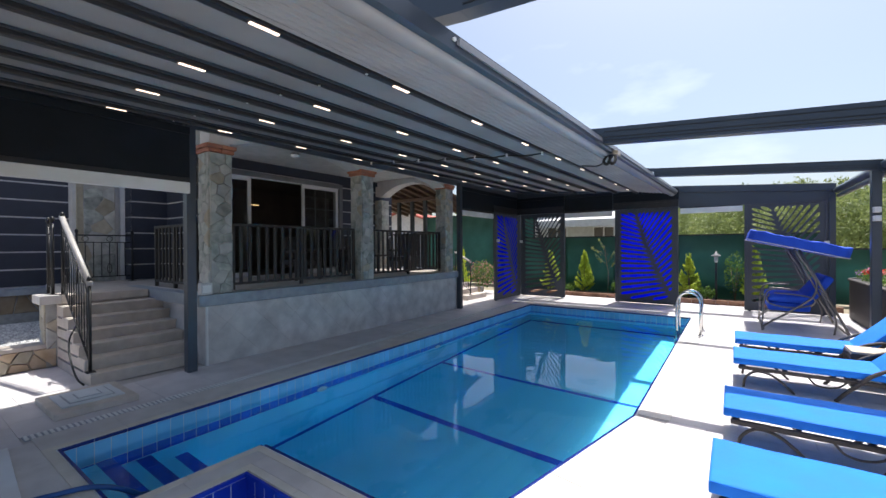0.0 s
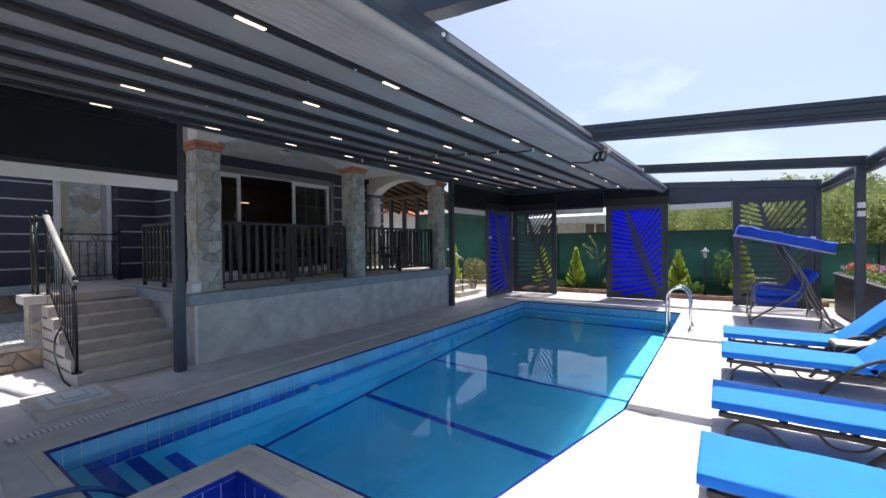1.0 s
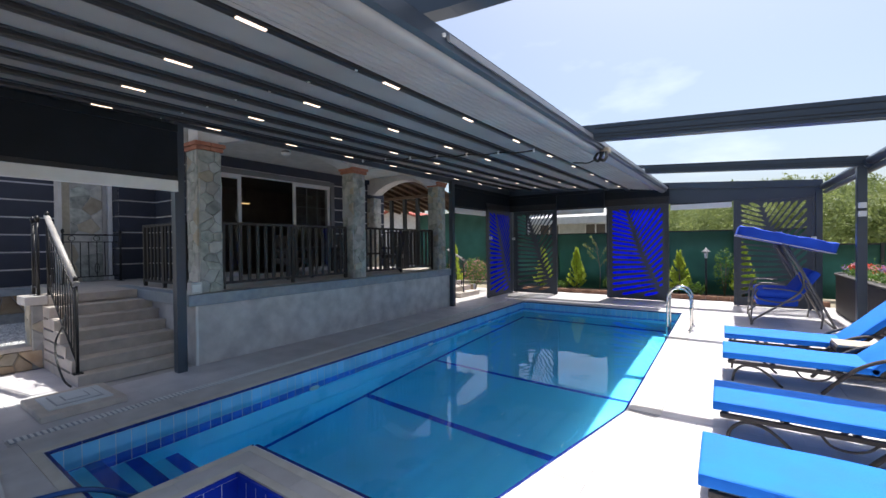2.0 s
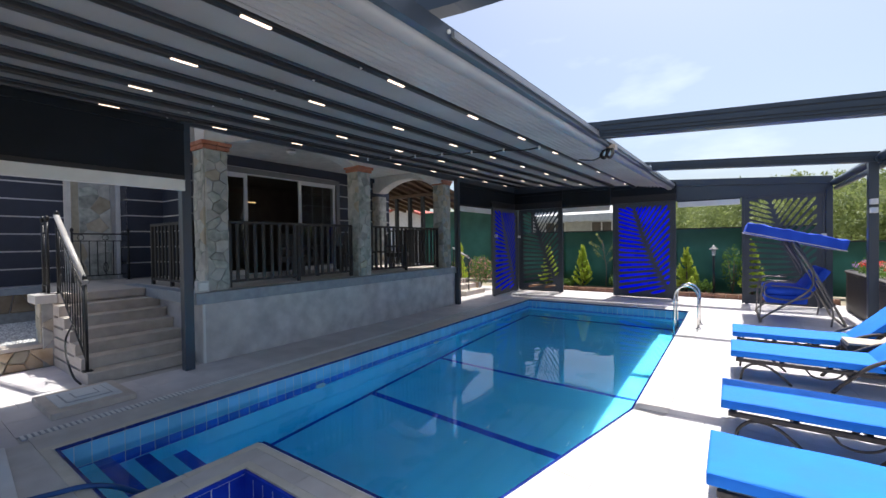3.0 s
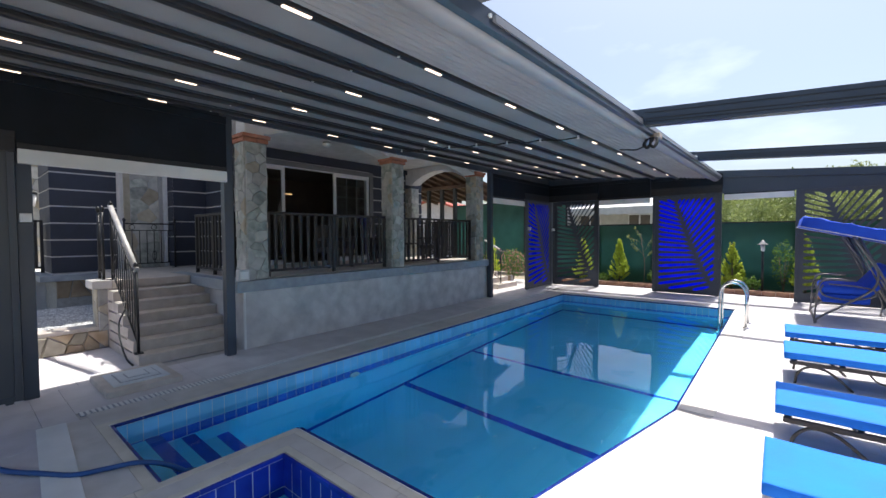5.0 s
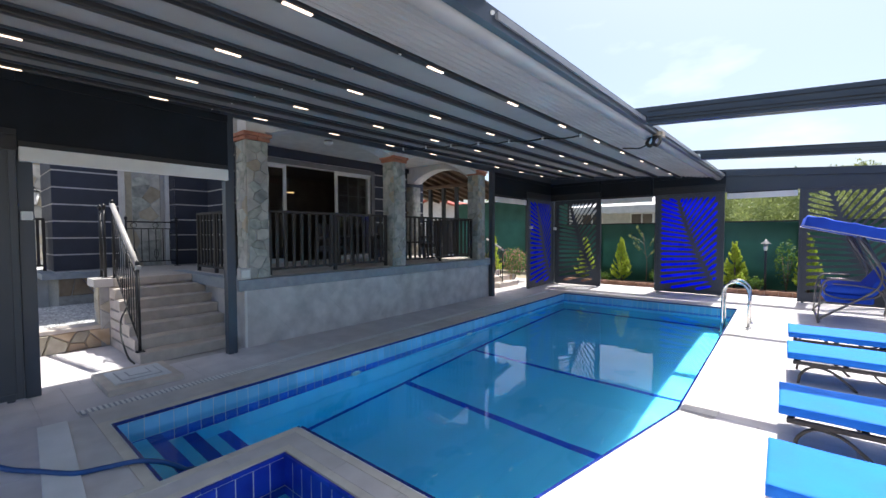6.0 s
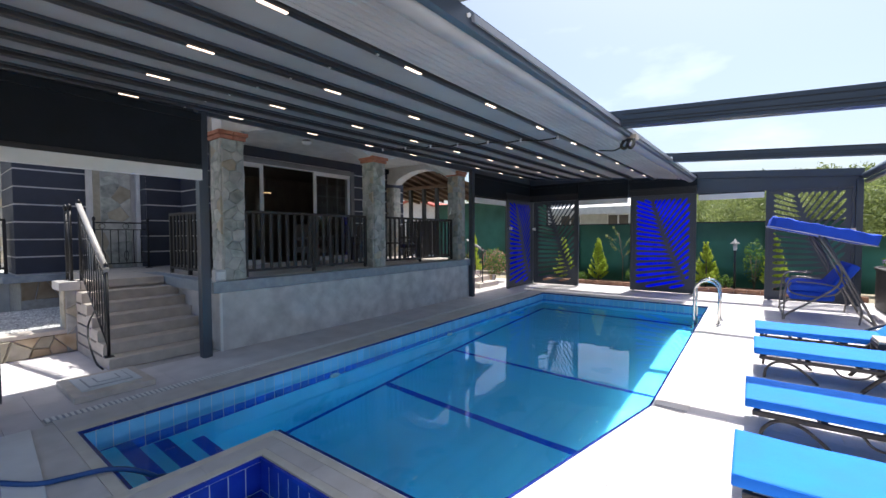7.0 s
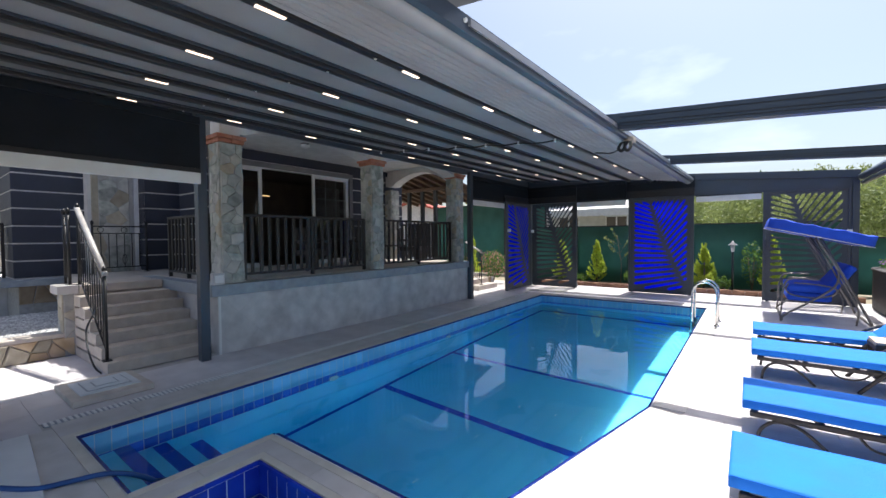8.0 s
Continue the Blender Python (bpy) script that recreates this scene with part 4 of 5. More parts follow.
# ---- steps and landing ----
stairs = setting("stairs", cube(-8.35, -7.97, 1.62, 2.875, 0.0, 0.925), M["step"], "seven beige travertine steps up to the veranda", "stairs")
for k in range(6):
    x1 = -6.46 - 0.245 * k
    st = part("step", cube(-7.97, x1, 1.62, 2.875, k * 0.15, (k + 1) * 0.15 - 0.03), M["step"], stairs)
    part("tread", cube(x1 - 0.30, x1 + 0.025, 1.618, 2.878, (k + 1) * 0.15 - 0.03, (k + 1) * 0.15, 0.006), M["step"], st, "thick step tread")
landing = setting("landing", cube(-8.42, -7.92, 1.664, 2.75, 0.93, TZ, 0.01), M["step"], "pale stone landing before the door", "landing")
part("landing_base", cube(-10.7, -8.36, 2.05, 3.3, -0.02, 0.93), M["plaster"], landing)
part("landing_rear", cube(-10.75, -8.424, 2.0, 2.75, 0.93, TZ, 0.01), M["step"], landing)
part("landing_back", cube(-10.75, -8.96, 2.75, 3.96, 0.93, TZ), M["step"], landing)
part("corner_slab", cube(-8.40, -7.94, 1.42, 1.66, 0.93, TZ + 0.004, 0.01), M["coping"], landing, "pale stone slab at the corner")
lb = part("corner_base", cube(-8.34, -8.03, 1.50, 1.69, -0.02, 0.93), M["mortar"], landing)
stones(lb, (-8.03, 1.50, 0.0), (0, 1), 0.19, 0.92, 0.2, [M["stone_tan"], M["stone_pale"]], 87, 0.016, 0.005)
stones(lb, (-8.34, 1.50, 0.33), (1, 0), 0.31, 0.6, 0.2, [M["stone_tan"], M["stone_pale"]], 88, 0.016, 0.005)


def iron_panel(a, b, h, label, rise=0.0, handrail_mat=None):
    """Wrought iron railing from a to b, with thin bars, rings and two posts."""
    a, b = Vector(a), Vector(b)
    d = b - a
    n = math.hypot(d.x, d.y)
    ob = thing("iron_railing", label, "railing", "wrought iron railings", at=a)
    ob.rotation_euler = (0, 0, math.atan2(d.y, d.x))
    sl = d.z / n

    def p(x, z):
        return (x, 0, z + sl * x)
    for x in (0, n):
        ps = part("post", bar([p(x, 0), p(x, h + 0.02)], 0.02, 8), M["iron"], ob)
        part("finial", bar([p(x, h + 0.02), p(x, h + 0.05), p(x, h + 0.09), p(x, h + 0.12)], [0.012, 0.028, 0.028, 0.006], 10), M["iron"], ps)
        part("foot_plate", cube(x - 0.05, x + 0.05, -0.05, 0.05, sl * x, sl * x + 0.012), M["iron"], ps)
    part("top_bar", bar([p(0, h), p(n, h)], 0.014, 6), M["iron"], ob)
    part("upper_bar", bar([p(0, h - 0.14), p(n, h - 0.14)], 0.009, 6), M["iron"], ob)
    part("lower_bar", bar([p(0, 0.12), p(n, 0.12)], 0.011, 6), M["iron"], ob)
    if handrail_mat:
        part("handrail", bar([p(-0.03, h + 0.03), p(n + 0.03, h + 0.03)], 0.036, 12), handrail_mat, ob, "pale rounded handrail")
    k = max(3, round(n / 0.13))
    for i in range(1, k):
        x = n * i / k
        part("baluster", bar([p(x, 0.12), p(x, h - 0.14)], 0.008, 6), M["iron"], ob)
        if i % 3 == 1:
            ring = [(x + 0.05 * math.cos(q * math.pi / 8), 0, h - 0.07 + sl * x + 0.05 * math.sin(q * math.pi / 8)) for q in range(16)]
            part("ring", bar(ring, 0.006, 6, True), M["iron"], ob)
            ring = [(x + 0.035 * math.cos(q * math.pi / 6), 0, 0.28 + sl * x + 0.10 * math.sin(q * math.pi / 6)) for q in range(12)]
            part("scroll", bar(ring, 0.007, 6, True), M["iron"], ob)
    return ob


iron_panel((-6.59, 1.65, 0.15), (-8.07, 1.70, TZ), 1.12, "wrought iron stair railing with a pale handrail", handrail_mat=M["handrail"])
iron_panel((-8.12, 1.60, TZ), (-8.38, 1.60, TZ), 1.05, "black wrought iron railing along the landing")
iron_panel((-10.25, 2.35, TZ), (-10.25, 3.25, TZ), 0.95, "black wrought iron railing before the stone pilaster")
cable = bar(curve_pts([(-6.56, 1.58, 0.01), (-6.66, 1.53, 0.10), (-6.95, 1.53, 0.32), (-7.10, 1.56, 0.52), (-7.05, 1.60, 0.66), (-6.95, 1.60, 0.72)], 6), 0.012, 6)
tagged(part("cable", cable, M["rubber"]), "thin black cable hanging beside the steps", "cable")

# what shows beyond the bay's outer corner
side_wall = setting("wall_side", cube(-14.3, -14.0, 0.4, 2.6, 0.0, 4.6), M["mortar"], "pale stone wall of the side yard", "wall")
stones(side_wall, (-14.0, 0.4, 0.9), (0, 1), 2.2, 3.0, 0.26, [M["stone_tan"], M["stone_pale"]], 95, 0.03, 0.006)
part("yard_floor", cube(-14.0, -12.46, 0.4, 2.6, 0.0, 0.95), M["plaster"], side_wall, "pale raised yard floor")
yard_lamp = thing("wall_lantern", "small black wall lantern in the side yard", "wall lamp", at=(-13.97, 1.38, 2.45))
part("bracket", bar([(0.0, 0, 0.45), (0.12, 0, 0.45), (0.12, 0, 0.38)], 0.015, 8), M["iron"], yard_lamp)
part("lantern", bar([(0.12, 0, 0.02), (0.12, 0, 0.10), (0.12, 0, 0.32)], [0.04, 0.06, 0.09], 8), M["frame_white"], yard_lamp, "frosted lantern glass")
part("hood", bar([(0.12, 0, 0.32), (0.12, 0, 0.40)], [0.11, 0.03], 8), M["iron"], yard_lamp)
railing((-11.6, 0.55), (-11.6, 1.30), 1.0, "dark bar railing of the side yard", h=1.08, gap=0.11, group="yard railings")

# gravel bed behind a low stone wall
bed = setting("gravel_bed", cube(-11.0, -8.37, -3.0, 2.04, 0.0, 0.32), M["gravel"], "raised bed of pale gravel", "gravel bed")
kerb = setting("retaining_wall", cube(-8.30, -8.06, -3.0, 1.62, 0.0, 0.29), M["mortar"], "low wall of warm field stones", "wall")
part("coping", cube(-8.34, -8.02, -3.0, 1.62, 0.29, 0.35, 0.012), M["step"], kerb, "pale coping slab")
stones(kerb, (-8.06, -1.4, 0.0), (0, 1), 3.02, 0.29, (0.25, 0.14), [M["stone_warm"], M["stone_warm"], M["stone_tan"]], 81, 0.05, 0.004)
pebbles = bmesh.new()
r = random.Random(5)
for _ in range(7000):
    x, y, s = r.uniform(-10.9, -8.40), r.uniform(-0.3, 2.0), r.uniform(0.012, 0.026)
    vs = [pebbles.verts.new((x + s * r.uniform(0.7, 1.2) * dx, y + s * r.uniform(0.7, 1.2) * dy, 0.32 + s * dz)) for dx, dy, dz in ((1, 0, 0.2), (0, 1, 0.3), (-1, 0, 0.2), (0, -1, 0.3), (0.1, 0.1, 0.9))]
    for i in range(4):
        pebbles.faces.new((vs[i], vs[(i + 1) % 4], vs[4]))
tagged(part("gravel", pebbles, M["gravel"]), "loose pale grey gravel", "gravel", "", "stuff")

# ---- sun loungers ----
def soft_box(x0, x1, y0, y1, z0, z1, r=0.025, puff=0.012):
    """A cushion: a box with rounded edges and a slightly domed top."""
    bm = bmesh.new()
    seg = 14
    prof = []
    for k in range(seg + 1):
        prof.append(k / seg)
    # rounded slab: rings of points round the edge, flat in the middle
    rings = []
    for off, z in ((r, z0), (r * 0.3, z0 + r * 0.3), (0, z0 + r), (0, z1 - r), (r * 0.3, z1 - r * 0.3), (r, z1), (r * 2.2, z1 + puff * 0.5)):
        ring = []
        ax, bx, ay, by = x0 + off, x1 - off, y0 + off, y1 - off
        for u in prof[:-1]:
            ring.append((ax + (bx - ax) * u, ay))
        for u in prof[:-1]:
            ring.append((bx, ay + (by - ay) * u))
        for u in prof[:-1]:
            ring.append((bx - (bx - ax) * u, by))
        for u in prof[:-1]:
            ring.append((ax, by - (by - ay) * u))
        rings.append([bm.verts.new((x, y, z + 0.003 * math.sin(9 * x + 5 * y))) for x, y in ring])
    for ra, rb in zip(rings, rings[1:]):
        for i in range(len(ra)):
            j = (i + 1) % len(ra)
            bm.faces.new((ra[i], ra[j], rb[j], rb[i])).smooth = True
    bm.faces.new(rings[0][::-1])
    top = bm.verts.new(((x0 + x1) / 2, (y0 + y1) / 2, z1 + puff))
    for i in range(len(rings[-1])):
        bm.faces.new((rings[-1][i], rings[-1][(i + 1) % len(rings[-1])], top)).smooth = True
    return bm


def lounger(at, label, wheels=False):
    ob = thing("sun_lounger", label, "sun lounger", "sun loungers", at=at)
    cu = part("seat_cushion", soft_box(0.0, 1.38, -0.33, 0.33, 0.275, 0.352, 0.012, 0.006), M["cushion"], ob, "bright azure seat cushion")
    part("seam", bar([(0.012, -0.329, 0.345), (1.37, -0.329, 0.345)], 0.003, 6), M["cushion"], cu)
    back = part("back_cushion", soft_box(0.0, 0.80, -0.33, 0.33, 0.0, 0.077, 0.012, 0.006), M["cushion"], ob, "bright azure back cushion")
    back.matrix_basis = pose(1.36, 0, 0.275, 0, -46, 0)
    bf = part("back_frame", box(cube(0.0, 0.80, -0.31, -0.27, -0.045, -0.005, 0.008), 0.0, 0.80, 0.27, 0.31, -0.045, -0.005), M["rattan"], ob)
    bf.matrix_basis = pose(1.36, 0, 0.275, 0, -46, 0)
    for k in range(5):
        sl = part("back_slat", cube(0.08 + 0.16 * k, 0.13 + 0.16 * k, -0.27, 0.27, -0.035, -0.012), M["rattan"], ob)
        sl.matrix_basis = pose(1.36, 0, 0.275, 0, -46, 0)
    for y in (-0.315, 0.315):
        part("side_rail", cube(0.05, 1.98, y - 0.02, y + 0.02, 0.215, 0.258, 0.01), M["rattan"], ob)
        part("front_leg", bar(curve_pts([(0.10, y, 0.0), (0.125, y, 0.12), (0.22, y, 0.205), (0.36, y, 0.19), (0.48, y, 0.10), (0.58, y, 0.0)], 5), 0.014, 8), M["lounger_metal"], ob)
        part("brace", bar(curve_pts([(0.70, y, 0.22), (0.76, y, 0.15), (0.86, y, 0.13), (0.96, y, 0.16), (1.02, y, 0.22)], 5), 0.010, 8), M["lounger_metal"], ob)
        side = 0.03 if y > 0 else -0.03
        part("arm", bar(curve_pts([(0.92, y + side, 0.0), (1.05, y + side, 0.16), (1.25, y + side, 0.36), (1.52, y + side, 0.475), (1.80, y + side, 0.44), (1.98, y + side, 0.26), (2.04, y + side, 0.0)], 6), 0.02, 8), M["rattan"], ob)
    if wheels:
        for y in (-0.37, 0.37):
            wh = part("wheel", bar([(0.30, y - 0.018, 0.105), (0.30, y + 0.018, 0.105)], 0.105, 22), M["rubber"], ob, "dark wheel")
            part("hub", bar([(0.30, y - 0.024, 0.105), (0.30, y + 0.024, 0.105)], 0.075, 20), M["lounger_metal"], wh)
    for x in (0.08, 0.5, 0.92, 1.34, 1.94):
        part("cross_bar", cube(x - 0.02, x + 0.02, -0.3, 0.3, 0.222, 0.252), M["rattan"], ob)
    return ob


for (x, y), lb_ in zip(((0.0, 3.22), (0.05, 4.60), (0.12, 6.55), (0.14, 7.82)), (
        "rattan sun lounger with an azure cushion in full sun", "rattan sun lounger with an azure cushion, half in a beam's shade",
        "rattan sun lounger with a raised azure back beside a table", "rattan sun lounger with a raised azure back near the swing")):
    lounger((x, y, 0.0), lb_, y < 4)


def side_table(at, label):
    ob = thing("side_table", label, "side table", "side tables", at=at)
    part("top", cube(-0.25, 0.25, -0.20, 0.20, 0.40, 0.43, 0.008), M["tabletop"], ob, "beige stone top")
    part("apron", cube(-0.26, 0.26, -0.21, 0.21, 0.33, 0.398, 0.01), M["rattan"], ob)
    for x in (-0.23, 0.23):
        for y in (-0.18, 0.18):
            part("leg", cube(x - 0.03, x + 0.03, y - 0.03, y + 0.03, 0.0, 0.33, 0.008), M["rattan"], ob)
    part("shelf", cube(-0.2, 0.2, -0.15, 0.15, 0.10, 0.125), M["rattan"], ob)
    return ob


side_table((1.55, 7.19, 0), "dark rattan side table with a beige stone top")
side_table((1.45, 3.88, 0), "dark rattan side table between two loungers")

# ---- garden swing ----
swing = thing("garden_swing", "blue garden swing with a tilted canopy on bronze steel tubes", "garden swing", at=(0, 10.6, 0))
for y in (0.0, 1.55):
    part("front_leg", bar(curve_pts([(0.60, y, 0.0), (0.66, y, 0.12), (1.02, y, 0.40), (1.36, y, 0.70), (1.43, y, 0.95), (1.36, y, 1.18), (1.10, y, 1.66)], 6), 0.020, 10), M["swing_metal"], swing)
    part("back_leg", bar([(1.14, y, 1.72), (1.90, y, 0.02)], 0.022, 10), M["swing_metal"], swing)
    part("hanger", bar([(1.10, y + 0.06, 1.62), (1.28, y + 0.06, 1.22), (1.50, y + 0.06, 0.70)], 0.013, 8), M["swing_metal"], swing)
    part("rear_strut", bar(curve_pts([(1.46, y, 0.9), (1.58, y, 0.62), (1.70, y, 0.30), (1.68, y, 0.02)], 5), 0.016, 8), M["swing_metal"], swing)
    yy = y + (0.10 if y == 0 else -0.10)
    loop = curve_pts([(0.72, yy, 0.74), (0.68, yy, 0.62), (0.78, yy, 0.52), (1.10, yy, 0.48), (1.38, yy, 0.56), (1.40, yy, 0.68), (1.15, yy, 0.74), (0.80, yy, 0.76)], 5)
    part("arm_frame", bar(loop, 0.014, 8), M["swing_metal"], swing)
    part("arm_top", bar(curve_pts([(0.62, yy, 0.30), (0.64, yy, 0.62), (0.74, yy, 0.83), (1.15, yy, 0.84)], 5), 0.018, 8), M["swing_metal"], swing, "padded steel armrest")
    part("seat_leg", bar([(0.62, yy, 0.32), (0.60, yy, 0.03)], 0.014, 6), M["swing_metal"], swing)
for x, z in ((1.12, 1.70), (1.90, 0.03), (0.62, 0.03)):
    part("cross_tube", bar([(x, 0.0, z), (x, 1.55, z)], 0.022, 8), M["swing_metal"], swing)
st_ = part("seat_cushion", soft_box(0.70, 1.36, 0.14, 1.41, 0.40, 0.56, 0.04, 0.02), M["canvas"], swing, "royal blue padded seat")
part("upper_pad", soft_box(0.70, 1.34, 0.14, 1.41, 0.57, 0.72, 0.05, 0.02), M["canvas"], st_)
bk = part("back_cushion", soft_box(0.0, 0.75, 0.14, 1.41, 0.0, 0.15, 0.05, 0.02), M["canvas"], swing, "royal blue padded back")
bk.matrix_basis = pose(1.30, 0, 0.44, 0, -56, 0)
can = soft_box(-0.02, 1.52, -0.22, 1.75, 0.0, 0.20, 0.02, 0.0)
for v in can.verts:
    v.co.z += (0.011 * math.sin(13 * v.co.x + 3 * v.co.y) + 0.009 * math.sin(29 * v.co.x + 1)) * (1 if v.co.z > 0.03 else 0.35)
cn = part("canopy", can, M["canvas"], swing, "royal blue canvas canopy")
cn.matrix_basis = pose(0.38, 0, 1.855, 0, 14.5, 0)
pp = part("piping", bar([(-0.03, -0.225, 0.0), (1.53, -0.225, 0.0), (1.53, 1.755, 0.0), (-0.03, 1.755, 0.0)], 0.008, 6, True), M["piping"], cn, "white edge piping")

# ---- pool ladder ----
ladder = thing("pool_ladder", "polished stainless steel pool ladder at the water's edge", "pool ladder", at=(-0.69, 9.25, 0))
for y in (0.0, 0.52):
    pts = [(0.30, y, 0.0), (0.30, y, 0.45)] + [(0.10 + 0.20 * math.cos(a * math.pi / 10), y, 0.60 + 0.22 * math.sin(a * math.pi / 10)) for a in range(11)] + [(-0.10, y, 0.45), (-0.12, y, -1.1)]
    part("handrail", bar(pts, 0.021, 12), M["steel"], ladder)
    part("flange", bar([(0.30, y, 0.0), (0.30, y, 0.012), (0.30, y, 0.025)], [0.055, 0.05, 0.03], 16), M["steel"], ladder)
for z in (-0.12, -0.4, -0.68, -0.96):
    part("tread", cube(-0.16, -0.09, 0.0, 0.52, z - 0.015, z + 0.015, 0.005), M["steel"], ladder)


# ---- plants ----
def leaf_cloud(count, spot, size, seed, flat=0.0):
    """Many small two-sided leaves; spot() gives each one's place."""
    r_ = random.Random(seed)
    verts, faces = [], []
    for _ in range(count):
        c = Vector(spot(r_))
        a = Vector((r_.gauss(0, 1), r_.gauss(0, 1), r_.gauss(0, 1) * (1 - flat))).normalized()
        b = a.orthogonal().normalized()
        b.rotate(Matrix.Rotation(r_.uniform(0, 6.28), 3, a))
        s = size * r_.uniform(0.6, 1.3)
        d = a.cross(b)
        i = len(verts)
        verts += [c - b * s, c + d * s * 0.42 + a * s * 0.12, c + b * s, c - d * s * 0.42 + a * s * 0.12]
        faces.append((i, i + 1, i + 2, i + 3))
    return verts, faces


def leaves(name, data, material, parent=None, label=""):
    me = bpy.data.meshes.new(name)
    me.from_pydata([tuple(v) for v in data[0]], [], data[1])
    me.materials.append(material)
    ob = new(name, me)
    if parent is not None:
        ob.parent = parent
    return tagged(ob, label) if label else ob


def conifer(x, y, h, rad, seed, label):
    ob = thing("conifer_shrub", label, "shrub", "lime conifers", at=(x, y, 0.05))
    part("trunk", bar([(0, 0, 0), (0.01, 0, h * 0.4), (0, 0.01, h * 0.85)], [0.03, 0.022, 0.006], 8), M["bark"], ob)
    tips = random.Random(seed)
    plumes = [(tips.uniform(0, 6.28), tips.uniform(0.0, 0.95) ** 1.25) for _ in range(90)]

    def spot(r_):
        ang, t = r_.choice(plumes)
        f = r_.random() ** 0.45
        w = rad * (1 - t) ** 0.7 * (0.8 + 0.2 * math.sin(math.pi * min(1, t * 1.5 + 0.25)))
        return (math.cos(ang + r_.gauss(0, 0.12)) * w * f, math.sin(ang + r_.gauss(0, 0.12)) * w * f, h * (0.06 + 0.82 * t) + 0.22 * f * f + r_.gauss(0, 0.02))
    leaves("foliage", leaf_cloud(5200, spot, 0.034, seed), M["lime"], ob, "feathery lime green foliage")
    return ob


conifer(-4.22, 14.85, 1.55, 0.36, 11, "lime green cone shaped conifer in the border")
conifer(-5.45, 14.80, 1.60, 0.40, 12, "lime green cone shaped conifer behind a cut panel")
conifer(-1.02, 14.90, 1.45, 0.38, 13, "lime green cone shaped conifer with browned tips")
conifer(0.62, 14.85, 1.75, 0.36, 14, "lime green cone shaped conifer behind a cut panel")
conifer(-9.0, 14.2, 1.75, 0.36, 15, "lime green cone shaped conifer beside the far steps")


def bush(name, x, y, h, rad, seed, label, petal=None, count=900):
    ob = thing(name, label, "shrub", "border shrubs", at=(x, y, 0.05))
    for k in range(5):
        a = k * 1.3
        part("stem", bar([(0, 0, 0), (math.cos(a) * rad * 0.4, math.sin(a) * rad * 0.4, h * 0.7)], [0.012, 0.005], 6), M["bark"], ob)

    def spot(r_):
        while True:
            p = Vector((r_.uniform(-1, 1), r_.uniform(-1, 1), r_.uniform(-1, 1)))
            if 0.25 < p.length < 1:
                return (p.x * rad, p.y * rad, h * 0.58 + p.z * h * 0.45 + 0.05 * math.sin(9 * p.x))
    leaves("foliage", leaf_cloud(count, spot, 0.045, seed), M["green"], ob, "loose green leaves")
    if petal:
        leaves("blossom", leaf_cloud(count // 3, lambda r_: (lambda q: (q[0] * 1.08, q[1] * 1.08, q[2] * 1.03))(spot(r_)), 0.04, seed + 1), M[petal], ob, "small blossoms")
    return ob


bush("flower_shrub", -7.5, 13.3, 1.15, 0.50, 21, "pink flowering shrub beside the far path", "petal_pink", 1100)
bush("flower_shrub", -8.7, 13.1, 0.9, 0.45, 22, "low green shrub with pink flowers", "petal_pink", 800)
bush("shrub", -3.0, 14.8, 0.55, 0.32, 23, "low leafy plant in the border", None, 500)
bush("shrub", -0.55, 14.75, 0.4, 0.25, 24, "low leafy plant in the border", None, 350)
bush("shrub", -4.75, 14.75, 0.32, 0.3, 25, "low ground cover plant in the border", None, 300)
bush("shrub", 0.16, 15.0, 1.45, 0.32, 26, "tall leafy creeper against the fence", None, 420)

sap = thing("sapling", "thin bare sapling with a few pale leaves in the border", "sapling", at=(-3.45, 14.95, 0.05))
part("trunk", bar(curve_pts([(0, 0, 0), (0.02, 0, 0.7), (-0.05, 0, 1.2), (-0.12, 0, 1.7)], 5), 0.014, 6), M["bark"], sap)
tw = []
for k, (z, dx, dz) in enumerate(((0.8, 0.35, 0.45), (0.95, -0.4, 0.40), (1.1, 0.3, 0.5), (1.25, -0.55, 0.38), (1.35, -0.3, 0.55))):
    part("twig", bar(curve_pts([(0, 0, z), (dx * 0.5, 0.05, z + dz * 0.6), (dx, 0.02 * k, z + dz)], 4), 0.006, 5), M["bark"], sap)
    tw.append((dx, z, dz))
leaves("foliage", leaf_cloud(170, lambda r_: (lambda b, f: (b[0] * f, r_.gauss(0, 0.05), b[1] + b[2] * f + r_.gauss(0, 0.04)))(r_.choice(tw), r_.uniform(0.4, 1.05)), 0.04, 31), M["forest"], sap, "few small leaves")

# border, edging, garden lamp
setting("garden_bed", cube(-6.6, 2.4, 14.42, 15.45, -0.04, 0.06), M["soil"], "brown soil border along the fence", "garden bed")
edge = setting("edging", cube(-6.6, 2.4, 14.32, 14.40, -0.03, 0.10), M["joint"], "brown block edging along the border", "edging")
_eb = mesh_of("block", cube(0.004, 0.296, -0.02, 0.12, 0.0, 0.13, 0.006), M["edging"])
for k in range(30):
    piece("block", _eb, edge, Matrix.Translation((-6.6 + 0.3 * k, 14.30, 0.002)))
gl = thing("garden_lamp", "slim dark garden lamp post with a lantern head", "garden lamp", at=(-0.30, 14.75, 0.05))
part("pole", bar([(0, 0, 0), (0, 0, 1.17)], 0.03, 10), M["alu_black"], gl)
part("base_plate", bar([(0, 0, 0), (0, 0, 0.03)], 0.07, 12), M["alu_black"], gl)
part("lantern", bar([(0, 0, 1.17), (0, 0, 1.21), (0, 0, 1.36)], [0.03, 0.045, 0.055], 8), M["hatch"], gl, "dull lantern glass")
